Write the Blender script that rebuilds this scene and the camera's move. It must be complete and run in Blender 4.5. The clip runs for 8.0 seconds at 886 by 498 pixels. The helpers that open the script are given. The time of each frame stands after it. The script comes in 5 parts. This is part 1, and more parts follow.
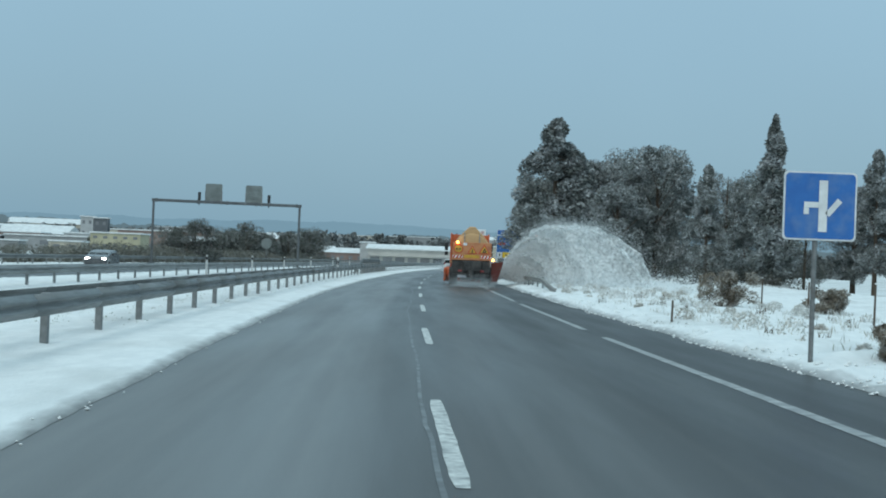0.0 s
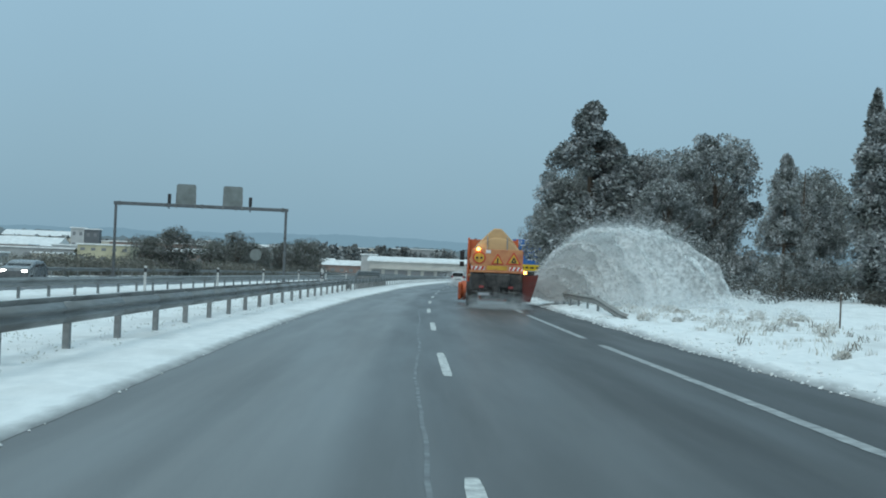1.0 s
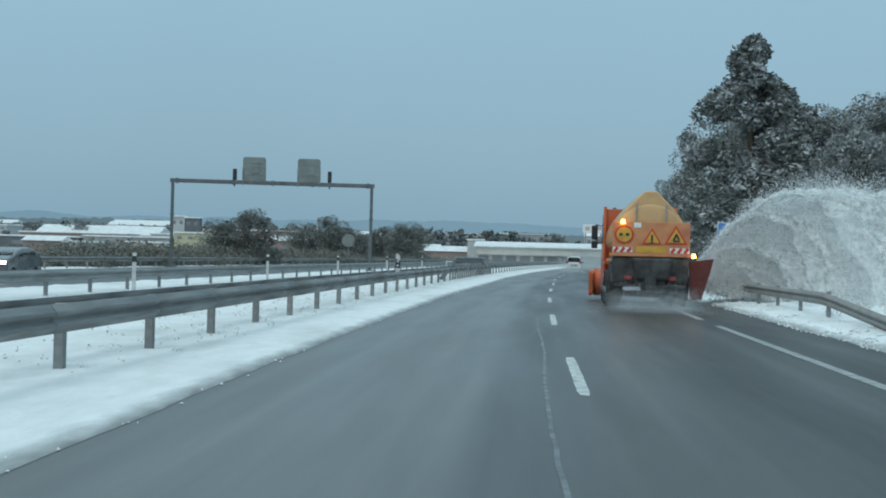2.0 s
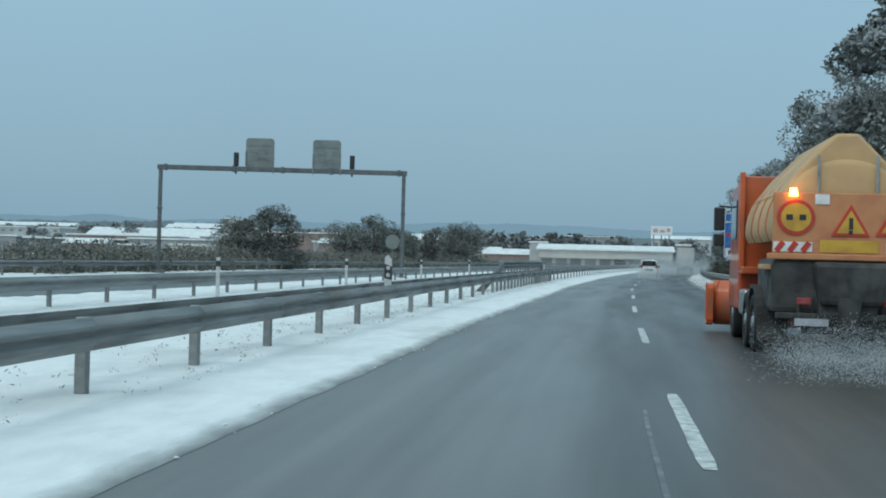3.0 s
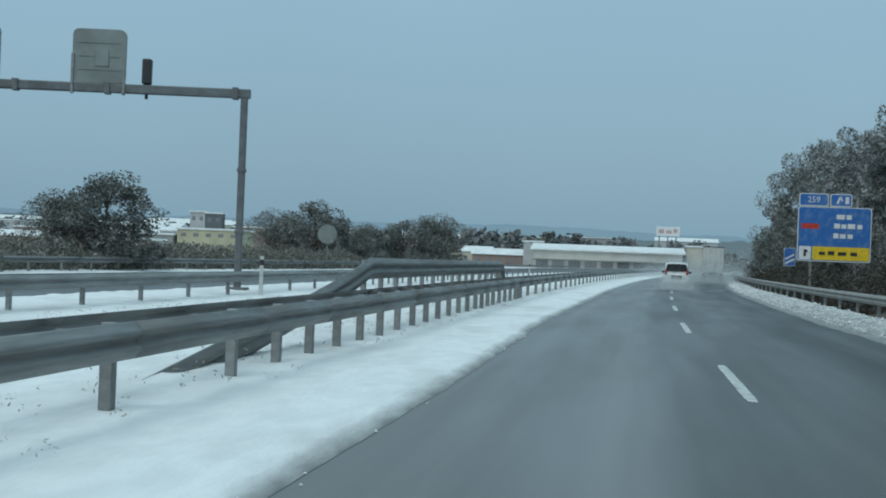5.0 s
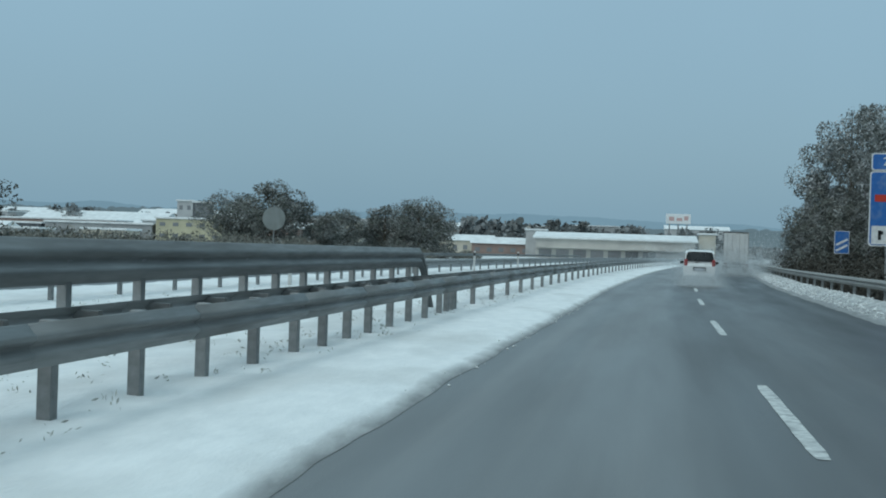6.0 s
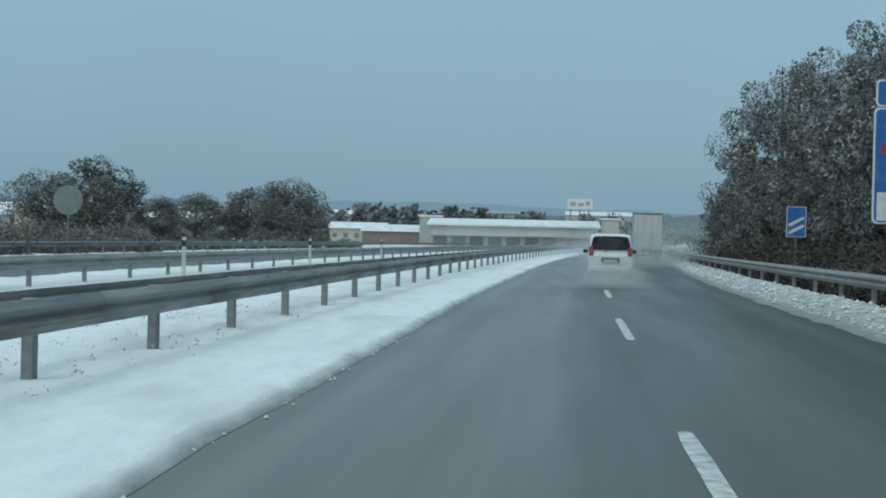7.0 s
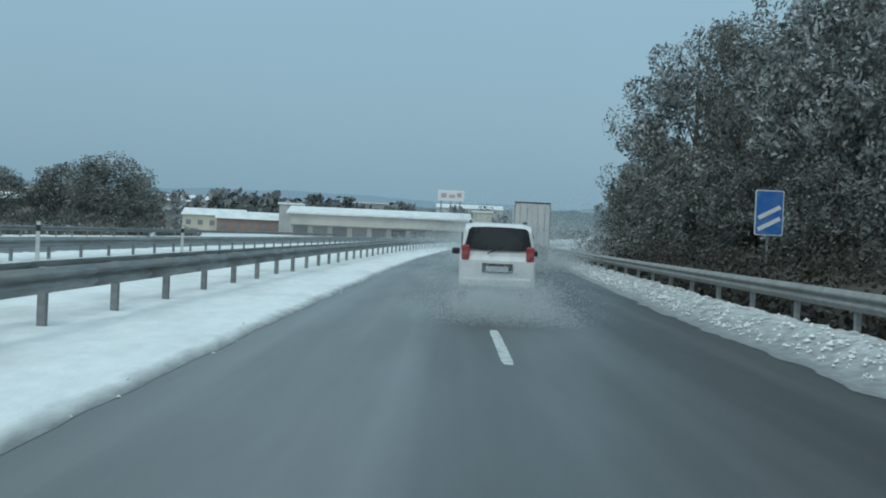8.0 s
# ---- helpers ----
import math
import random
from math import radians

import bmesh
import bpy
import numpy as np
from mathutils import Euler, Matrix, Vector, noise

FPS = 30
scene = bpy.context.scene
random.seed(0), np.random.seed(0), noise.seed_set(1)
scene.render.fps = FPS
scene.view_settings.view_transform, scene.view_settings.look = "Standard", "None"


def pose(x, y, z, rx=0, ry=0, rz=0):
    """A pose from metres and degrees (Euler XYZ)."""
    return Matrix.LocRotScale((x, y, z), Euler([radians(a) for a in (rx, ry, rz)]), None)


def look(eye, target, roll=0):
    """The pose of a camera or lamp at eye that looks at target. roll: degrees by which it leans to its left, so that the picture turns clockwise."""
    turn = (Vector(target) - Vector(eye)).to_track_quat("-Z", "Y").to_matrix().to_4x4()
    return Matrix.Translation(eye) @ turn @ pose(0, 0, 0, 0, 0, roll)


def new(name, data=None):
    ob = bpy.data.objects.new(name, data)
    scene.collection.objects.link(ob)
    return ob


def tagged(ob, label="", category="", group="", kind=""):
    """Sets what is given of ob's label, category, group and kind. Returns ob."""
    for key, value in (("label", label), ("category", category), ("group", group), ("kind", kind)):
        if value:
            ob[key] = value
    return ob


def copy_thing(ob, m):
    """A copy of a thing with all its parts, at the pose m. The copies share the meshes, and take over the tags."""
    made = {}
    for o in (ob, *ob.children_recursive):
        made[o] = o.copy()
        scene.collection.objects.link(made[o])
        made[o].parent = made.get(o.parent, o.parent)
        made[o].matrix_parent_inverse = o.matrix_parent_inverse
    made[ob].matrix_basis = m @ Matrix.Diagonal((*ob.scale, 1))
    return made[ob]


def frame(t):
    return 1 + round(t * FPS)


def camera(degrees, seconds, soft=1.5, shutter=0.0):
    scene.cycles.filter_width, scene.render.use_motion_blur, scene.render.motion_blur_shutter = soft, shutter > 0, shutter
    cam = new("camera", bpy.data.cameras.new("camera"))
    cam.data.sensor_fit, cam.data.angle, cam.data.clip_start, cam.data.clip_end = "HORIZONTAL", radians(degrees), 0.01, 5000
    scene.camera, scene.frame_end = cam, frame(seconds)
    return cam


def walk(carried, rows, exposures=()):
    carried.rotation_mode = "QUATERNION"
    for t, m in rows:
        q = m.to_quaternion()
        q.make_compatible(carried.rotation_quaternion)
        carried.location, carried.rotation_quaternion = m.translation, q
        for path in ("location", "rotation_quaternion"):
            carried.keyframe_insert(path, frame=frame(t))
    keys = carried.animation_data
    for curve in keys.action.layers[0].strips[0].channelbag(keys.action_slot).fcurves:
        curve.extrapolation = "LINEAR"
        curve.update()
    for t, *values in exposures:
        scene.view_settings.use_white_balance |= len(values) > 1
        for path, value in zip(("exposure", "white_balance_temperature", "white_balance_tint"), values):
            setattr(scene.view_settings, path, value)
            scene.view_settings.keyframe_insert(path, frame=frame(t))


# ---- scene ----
cam = camera(36.0, 8.0, soft=1.9)
PATH = [
    (0, (0.724, -16.352, 1.666), (0.723, -14.352, 1.683), 2.2),
    (0.5, (0.385, -5.193, 1.638), (0.385, -3.194, 1.671), 2.1),
    (1, (0.062, 6.009, 1.626), (0.056, 8.009, 1.662), 2.2),
    (1.5, (-0.257, 17.187, 1.562), (-0.337, 19.186, 1.579), 1.8),
    (2, (-0.619, 28.42, 1.615), (-0.783, 30.414, 1.625), 1.5),
    (3.5, (-1.804, 61.829, 1.645), (-2.073, 63.81, 1.66), 1.5),
    (4, (-2.233, 73.247, 1.653), (-2.47, 75.233, 1.673), 1.7),
    (5.5, (-2.392, 106.849, 1.61), (-2.66, 108.831, 1.616), 2.3),
    (6, (-2.226, 118.453, 1.596), (-2.496, 120.435, 1.594), 1.9),
    (6.5, (-1.871, 129.927, 1.609), (-2.116, 131.912, 1.598), 1.4),
    (7, (-1.431, 141.34, 1.585), (-1.56, 143.336, 1.57), 1.3),
    (7.5, (-0.932, 152.546, 1.588), (-0.957, 154.546, 1.567), 1.7),
    (8, (-0.565, 163.556, 1.605), (-0.504, 165.555, 1.584), 2.6),
]
walk(cam, [(t, look(eye, target, roll)) for t, eye, target, roll in PATH], [(0.0, 0.33), (2.2, 0.33), (4.2, 0.30), (5.3, 0.22), (7.0, 0.20), (8.0, 0.27)])

# ---- light ----
world = bpy.data.worlds.new("overcast_sky")
scene.world = world
world.use_nodes = True
wt = world.node_tree
wt.nodes.clear()
w_out = wt.nodes.new("ShaderNodeOutputWorld")
w_bg = wt.nodes.new("ShaderNodeBackground")
w_sky = wt.nodes.new("ShaderNodeTexSky")
w_sky.sky_type = "NISHITA"
w_sky.sun_disc = False
w_sky.sun_elevation = radians(42)
w_sky.sun_rotation = radians(200)
w_sky.air_density, w_sky.dust_density = 1.0, 4.0
w_geo = wt.nodes.new("ShaderNodeTexCoord")
w_sep = wt.nodes.new("ShaderNodeSeparateXYZ")
w_ramp = wt.nodes.new("ShaderNodeValToRGB")
cloud = w_ramp.color_ramp
cloud.interpolation = "EASE"
for pos, col in ((0.0, (0.174, 0.298, 0.383)), (0.035, (0.190, 0.324, 0.418)), (0.17, (0.309, 0.512, 0.648)), (0.5, (0.446, 0.66, 0.765)), (1.0, (0.534, 0.78, 0.87))):
    el = cloud.elements[0] if pos == 0.0 else cloud.elements[1] if pos == 1.0 else cloud.elements.new(pos)
    el.position, el.color = pos, (*col, 1)
w_noise = wt.nodes.new("ShaderNodeTexNoise")
w_noise.inputs["Scale"].default_value = 2.2
w_noise.inputs["Detail"].default_value = 4
w_map = wt.nodes.new("ShaderNodeMapRange")
w_map.inputs[1].default_value, w_map.inputs[2].default_value = 0.3, 0.7
w_map.inputs[3].default_value, w_map.inputs[4].default_value = 0.955, 1.045
w_mul = wt.nodes.new("ShaderNodeMix")
w_mul.data_type, w_mul.blend_type = "RGBA", "MULTIPLY"
w_mul.inputs["Factor"].default_value = 1
w_add = wt.nodes.new("ShaderNodeMix")
w_add.data_type, w_add.blend_type = "RGBA", "MIX"
w_add.inputs["Factor"].default_value = 0.02
link = wt.links.new
link(w_geo.outputs["Generated"], w_sep.inputs[0])
link(w_geo.outputs["Generated"], w_noise.inputs["Vector"])
link(w_sep.outputs["Z"], w_ramp.inputs[0])
link(w_noise.outputs["Fac"], w_map.inputs[0])
link(w_ramp.outputs[0], w_mul.inputs["A"])
link(w_map.outputs[0], w_mul.inputs["B"])
link(w_mul.outputs["Result"], w_add.inputs["A"])
link(w_sky.outputs[0], w_add.inputs["B"])
link(w_add.outputs["Result"], w_bg.inputs["Color"])
w_bg.inputs["Strength"].default_value = 1.0
link(w_bg.outputs[0], w_out.inputs[0])
sun_data = bpy.data.lights.new("sun", "SUN")
sun_data.energy, sun_data.angle, sun_data.color = 0.5, radians(25), (0.95, 1.0, 0.98)
sun = new("sun", sun_data)
sun.matrix_world = look((-40, -60, 80), (0, 0, 0))


# ---- materials ----
def mat(name, col, rough=0.6, metal=0.0, col2=None, scale=3.0, bump=0.0, bscale=40.0, dirt=None, dscale=0.6, dlo=0.5, stretch=(1, 1, 1), coat=0.0, island=0.0, obrand=0.0, emit=None, trans=0.0, ior=1.45, subsurf=0.0):
    """A Principled surface with grain at a fine scale and wear at a coarse one."""
    m = bpy.data.materials.new(name)
    m.use_nodes = True
    nt = m.node_tree
    b = nt.nodes["Principled BSDF"]
    ln = nt.links.new
    tc = nt.nodes.new("ShaderNodeTexCoord")
    mp = nt.nodes.new("ShaderNodeMapping")
    mp.inputs["Scale"].default_value = stretch
    ln(tc.outputs["Object"], mp.inputs["Vector"])

    def noise_of(s, detail=5, vec=None):
        n = nt.nodes.new("ShaderNodeTexNoise")
        n.inputs["Scale"].default_value, n.inputs["Detail"].default_value = s, detail
        ln((vec or mp).outputs[0], n.inputs["Vector"])
        return n

    def ranged(src, lo, hi, a=0.35, z=0.65):
        r = nt.nodes.new("ShaderNodeMapRange")
        for i, v in zip((1, 2, 3, 4), (a, z, lo, hi)):
            r.inputs[i].default_value = v
        ln(src, r.inputs[0])
        return r.outputs[0]

    def mixed(fac, a, c, kind="MIX"):
        x = nt.nodes.new("ShaderNodeMix")
        x.data_type, x.blend_type = "RGBA", kind
        for key, v in (("Factor", fac), ("A", a), ("B", c)):
            if isinstance(v, (int, float)):
                x.inputs[key].default_value = v
            elif isinstance(v, tuple):
                x.inputs[key].default_value = (*v, 1)
            else:
                ln(v, x.inputs[key])
        return x.outputs["Result"]

    c2 = col2 or tuple(v * 0.82 for v in col)
    out = mixed(ranged(noise_of(scale).outputs["Fac"], 0, 1), col, c2)
    if dirt:
        out = mixed(ranged(noise_of(dscale, 6).outputs["Fac"], 0, 0.8, dlo, dlo + 0.22), out, dirt)
    if island:
        g = nt.nodes.new("ShaderNodeNewGeometry")
        out = mixed(1.0, out, ranged(g.outputs["Random Per Island"], 1 - island, 1 + island, 0, 1), "MULTIPLY")
    if obrand:
        o = nt.nodes.new("ShaderNodeObjectInfo")
        out = mixed(1.0, out, ranged(o.outputs["Random"], 1 - obrand, 1 + obrand, 0, 1), "MULTIPLY")
    ln(out, b.inputs["Base Color"])
    ln(ranged(noise_of(scale * 2.3).outputs["Fac"], max(rough - 0.1, 0.02), min(rough + 0.1, 1)), b.inputs["Roughness"])
    b.inputs["Metallic"].default_value = metal
    b.inputs["Coat Weight"].default_value = coat
    b.inputs["Transmission Weight"].default_value = trans
    b.inputs["IOR"].default_value = ior
    b.inputs["Subsurface Weight"].default_value = subsurf
    if emit:
        b.inputs["Emission Color"].default_value = (*emit[:3], 1)
        b.inputs["Emission Strength"].default_value = emit[3]
    if bump:
        bn = nt.nodes.new("ShaderNodeBump")
        bn.inputs["Strength"].default_value, bn.inputs["Distance"].default_value = bump, 0.02
        ln(noise_of(bscale, 6).outputs["Fac"], bn.inputs["Height"])
        ln(bn.outputs[0], b.inputs["Normal"])
    return m


def road_mat(name):
    """Wet asphalt: fine grain, wheel tracks along the curve, damp streaks."""
    m = bpy.data.materials.new(name)
    m.use_nodes = True
    nt = m.node_tree
    b, ln = nt.nodes["Principled BSDF"], nt.links.new
    tc = nt.nodes.new("ShaderNodeTexCoord")
    sp = nt.nodes.new("ShaderNodeSeparateXYZ")
    ln(tc.outputs["UV"], sp.inputs[0])

    def tex(scale, detail, sx, sy):
        mp = nt.nodes.new("ShaderNodeMapping")
        mp.inputs["Scale"].default_value = (sx, sy, 1)
        ln(tc.outputs["UV"], mp.inputs["Vector"])
        n = nt.nodes.new("ShaderNodeTexNoise")
        n.inputs["Scale"].default_value, n.inputs["Detail"].default_value = scale, detail
        ln(mp.outputs[0], n.inputs["Vector"])
        return n.outputs["Fac"]

    def rng(src, a, z, lo, hi):
        r = nt.nodes.new("ShaderNodeMapRange")
        for i, v in zip((1, 2, 3, 4), (a, z, lo, hi)):
            r.inputs[i].default_value = v
        ln(src, r.inputs[0])
        return r.outputs[0]

    def mix(fac, a, c, kind="MIX"):
        x = nt.nodes.new("ShaderNodeMix")
        x.data_type, x.blend_type = "RGBA", kind
        for key, v in (("Factor", fac), ("A", a), ("B", c)):
            if isinstance(v, (int, float)):
                x.inputs[key].default_value = v
            elif isinstance(v, tuple):
                x.inputs[key].default_value = (*v, 1)
            else:
                ln(v, x.inputs[key])
        return x.outputs["Result"]

    grain = tex(55, 3, 1, 1)
    blotch = tex(0.55, 6, 1.4, 0.12)
    streak = tex(1.0, 5, 2.6, 0.03)
    base = mix(rng(grain, 0.3, 0.7, 0, 1), (0.066, 0.070, 0.072), (0.106, 0.110, 0.110))
    base = mix(rng(blotch, 0.42, 0.66, 0, 0.34), base, (0.047, 0.049, 0.051))
    base = mix(rng(streak, 0.46, 0.68, 0, 0.34), base, (0.14, 0.143, 0.143))
    ramp = nt.nodes.new("ShaderNodeValToRGB")
    cr = ramp.color_ramp
    stops = ((0.0, 0.7), (0.2, 1.0), (0.26, 1.15), (0.3, 1.28), (0.335, 1.1), (0.37, 1.28), (0.42, 1.22), (0.445, 0.78), (0.483, 0.68), (0.525, 0.72), (0.6, 0.68), (0.645, 0.50), (0.685, 0.45), (0.72, 0.56), (0.76, 0.44), (0.8, 0.42), (0.86, 0.48), (1.0, 0.44))
    for i, (p, v) in enumerate(stops):
        e = cr.elements[0] if i == 0 else cr.elements[-1] if i == len(stops) - 1 else cr.elements.new(p)
        e.position, e.color = p, (v * 1.06, v, v * 0.95, 1)
    ln(rng(sp.outputs["X"], -8, 8, 0, 1), ramp.inputs[0])
    base = mix(1.0, base, ramp.outputs[0], "MULTIPLY")
    ln(base, b.inputs["Base Color"])
    ln(rng(blotch, 0.35, 0.65, 0.33, 0.43), b.inputs["Roughness"])
    ln(rng(ramp.outputs[0], 0.5, 1.4, 0.12, 0.65), b.inputs["Specular IOR Level"])
    bn = nt.nodes.new("ShaderNodeBump")
    bn.inputs["Strength"].default_value, bn.inputs["Distance"].default_value = 0.35, 0.006
    ln(grain, bn.inputs["Height"])
    ln(bn.outputs[0], b.inputs["Normal"])
    return m


def snow_mat(name):
    """Settled snow with slush stains and tufts of ground showing through."""
    return mat(name, (0.735, 0.75, 0.745), 0.8, col2=(0.655, 0.675, 0.675), scale=4.0, bump=0.7, bscale=18, dirt=(0.52, 0.53, 0.52), dscale=0.7, stretch=(1, 0.35, 1))


def edge_snow_mat(name, reach, base=None):
    """Snow that the traffic's slush has stained along the asphalt; the u coordinate is the way in from the edge."""
    m = base or snow_mat(name)
    nt = m.node_tree
    b, ln = nt.nodes["Principled BSDF"], nt.links.new
    clean = b.inputs["Base Color"].links[0].from_socket
    tc, sp, n, ad, r, mx, mp = (nt.nodes.new("ShaderNode" + k) for k in ("TexCoord", "SeparateXYZ", "TexNoise", "Math", "MapRange", "Mix", "Mapping"))
    mp.inputs["Scale"].default_value = (1, 0.22, 1)
    n.inputs["Scale"].default_value, n.inputs["Detail"].default_value = 6.0, 8
    ln(tc.outputs["UV"], sp.inputs[0])
    ln(tc.outputs["Object"], mp.inputs["Vector"])
    ln(mp.outputs[0], n.inputs["Vector"])
    ad.operation = "MULTIPLY_ADD"
    ln(n.outputs["Fac"], ad.inputs[0])
    ad.inputs[1].default_value = -reach * 1.1
    ln(sp.outputs["X"], ad.inputs[2])
    for j, v in zip((1, 2, 3, 4), (-reach * 0.6, reach * 0.6, 0.92, 0.0)):
        r.inputs[j].default_value = v
    ln(ad.outputs[0], r.inputs[0])
    mx.data_type = "RGBA"
    ln(r.outputs[0], mx.inputs["Factor"])
    ln(clean, mx.inputs["A"])
    mx.inputs["B"].default_value = (0.17, 0.175, 0.175, 1)
    ln(mx.outputs["Result"], b.inputs["Base Color"])
    return m


M_ROAD = road_mat("wet_asphalt")
M_SNOW = snow_mat("snow")
M_SNOWLEFT = edge_snow_mat("median_snow", 0.22)
M_SNOWRIGHT = edge_snow_mat("verge_snow", 0.3)
M_BERM = mat("dirty_ploughed_snow", (0.60, 0.61, 0.60), 0.75, col2=(0.42, 0.43, 0.425), scale=5, bump=1.0, bscale=26, dirt=(0.12, 0.12, 0.115), dscale=3.2, dlo=0.47)
M_BERM = edge_snow_mat("ploughed_ridge", 1.2, M_BERM)
M_FIELD = mat("snowy_field", (0.66, 0.68, 0.68), 0.8, col2=(0.56, 0.58, 0.58), scale=0.3, bump=0.6, bscale=3, dirt=(0.16, 0.14, 0.10), dscale=0.06)
M_PAINT = mat("road_paint", (0.60, 0.61, 0.58), 0.5, col2=(0.40, 0.41, 0.40), scale=9, dirt=(0.16, 0.165, 0.165), dscale=5, dlo=0.46)
M_WORN = mat("worn_road_paint", (0.36, 0.37, 0.36), 0.45, col2=(0.18, 0.185, 0.185), scale=3, dirt=(0.1, 0.105, 0.105), dscale=2.0)
M_SEAM = mat("sealed_joint", (0.135, 0.14, 0.14), 0.4, col2=(0.08, 0.083, 0.083), scale=1.2, dirt=(0.07, 0.072, 0.072), dscale=0.5)
M_GALV = mat("galvanised_steel", (0.245, 0.255, 0.255), 0.6, 0.3, col2=(0.175, 0.183, 0.183), scale=7, dirt=(0.12, 0.118, 0.112), dscale=2.2, stretch=(1, 0.1, 1), bump=0.1, obrand=0.1)
M_PALE = mat("weathered_pale_rail", (0.28, 0.275, 0.26), 0.7, 0.1, col2=(0.21, 0.208, 0.198), scale=3, dirt=(0.18, 0.175, 0.165), dscale=0.8, bump=0.1)
M_POST = mat("dull_steel", (0.27, 0.28, 0.28), 0.6, 0.4, col2=(0.19, 0.2, 0.2), scale=8, dirt=(0.13, 0.12, 0.11), dscale=3, obrand=0.15)
M_PANEL = mat("grey_panel_back", (0.23, 0.26, 0.255), 0.5, 0.2, col2=(0.19, 0.215, 0.21), scale=1.5, dirt=(0.15, 0.165, 0.16), dscale=0.8)
M_GANTRY = mat("gantry_steel", (0.15, 0.165, 0.175), 0.55, 0.3, col2=(0.115, 0.125, 0.13), scale=3, dirt=(0.09, 0.095, 0.095), dscale=1.2, bump=0.1)
M_BLACK = mat("black_housing", (0.03, 0.032, 0.034), 0.5, scale=8)
M_BLUE = mat("blue_sign_face", (0.03, 0.15, 0.44), 0.45, col2=(0.025, 0.125, 0.39), scale=4, dirt=(0.13, 0.23, 0.42), dscale=2.2, dlo=0.48)
M_WHITE = mat("white_sign_face", (0.74, 0.76, 0.76), 0.45, scale=6)
M_YELLOW = mat("yellow_sign_face", (0.80, 0.55, 0.03), 0.45, scale=5)
M_REDP = mat("red_sign_face", (0.55, 0.05, 0.03), 0.45, scale=5)
# In both foliages the pale patches are snow plus haze put into colour.
M_LEAF = mat("pine_foliage", (0.105, 0.12, 0.11), 0.8, col2=(0.12, 0.132, 0.124), scale=0.9, dirt=(0.46, 0.48, 0.49), dscale=1.3, dlo=0.42, island=0.3, obrand=0.1)
M_LEAF2 = mat("broadleaf_foliage", (0.105, 0.115, 0.10), 0.8, col2=(0.12, 0.126, 0.112), scale=0.9, dirt=(0.33, 0.34, 0.34), dscale=1.1, dlo=0.47, island=0.3, obrand=0.15)
M_SOIL = mat("woodland_floor", (0.055, 0.048, 0.036), 0.9, col2=(0.09, 0.078, 0.055), scale=1.5, dirt=(0.035, 0.036, 0.028), dscale=0.4, bump=0.8, bscale=8)
M_GRASS = mat("frosted_grass", (0.62, 0.63, 0.62), 0.9, col2=(0.42, 0.39, 0.34), scale=0.8, dirt=(0.68, 0.70, 0.70), dscale=0.5, island=0.25)
# Distant haze is put into these pale patches along with snow.
M_FAR = mat("far_foliage", (0.11, 0.12, 0.118), 0.9, col2=(0.12, 0.128, 0.126), scale=0.05, dirt=(0.40, 0.42, 0.43), dscale=0.03, dlo=0.46, island=0.2)
M_BARK = mat("bark", (0.10, 0.075, 0.055), 0.85, scale=8, bump=0.6, bscale=20)
M_SCRUB = mat("bare_scrub", (0.115, 0.118, 0.098), 0.9, col2=(0.16, 0.155, 0.135), scale=0.6, dirt=(0.42, 0.43, 0.43), dscale=0.8, dlo=0.56, island=0.3)
M_TWIG = mat("dry_twigs", (0.22, 0.19, 0.15), 0.9, col2=(0.15, 0.13, 0.10), scale=5, dirt=(0.6, 0.6, 0.59), dscale=4, island=0.25)
# Shade under the trees is put into this undergrowth's darker colour.
M_SHADED_LEAF = mat("shaded_undergrowth", (0.062, 0.058, 0.048), 0.85, col2=(0.045, 0.044, 0.036), scale=0.7, dirt=(0.10, 0.098, 0.09), dscale=0.9, dlo=0.56, island=0.2)
M_STALK = mat("dead_stalks", (0.30, 0.31, 0.28), 0.9, col2=(0.42, 0.42, 0.39), scale=2, island=0.3)
M_DRY = mat("dry_bush", (0.15, 0.12, 0.085), 0.85, col2=(0.10, 0.085, 0.06), scale=4, island=0.3)


# ---- mesh helpers ----
def thing(name, label, category, loc=(0, 0, 0), group="", kind="", rz=0.0):
    ob = new(name)
    ob.empty_display_size = 0.2
    ob.matrix_world = pose(*loc, 0, 0, rz)
    return tagged(ob, label, category, group, kind)


def mesh_of(name, bm, material, smooth=False):
    me = bpy.data.meshes.new(name)
    bm.to_mesh(me)
    bm.free()
    for mm in material if isinstance(material, (list, tuple)) else [material]:
        me.materials.append(mm)
    if smooth:
        for p in me.polygons:
            p.use_smooth = True
    return me


def part(name, bm, material, parent=None, label="", smooth=False):
    ob = new(name, mesh_of(name, bm, material, smooth))
    if parent is not None:
        ob.parent = parent
    return tagged(ob, label)


def box(bm, c, s, bevel=0.0, rot=None, taper=1.0):
    g = bmesh.ops.create_cube(bm, size=1.0)
    vs = g["verts"]
    for v in vs:
        k = taper if v.co.z > 0 else 1.0
        v.co = Vector((v.co.x * s[0] * k, v.co.y * s[1] * k, v.co.z * s[2]))
    if bevel > 0:
        es = list({e for v in vs for e in v.link_edges})
        r = bmesh.ops.bevel(bm, geom=es, offset=bevel, segments=2, profile=0.5, affect="EDGES")
        vs = list({v for f in r["faces"] for v in f.verts} | {v for v in vs if v.is_valid})
    m = Matrix.Translation(c) @ (rot.to_4x4() if rot is not None else Matrix.Identity(4))
    bmesh.ops.transform(bm, matrix=m, verts=vs)
    return bm


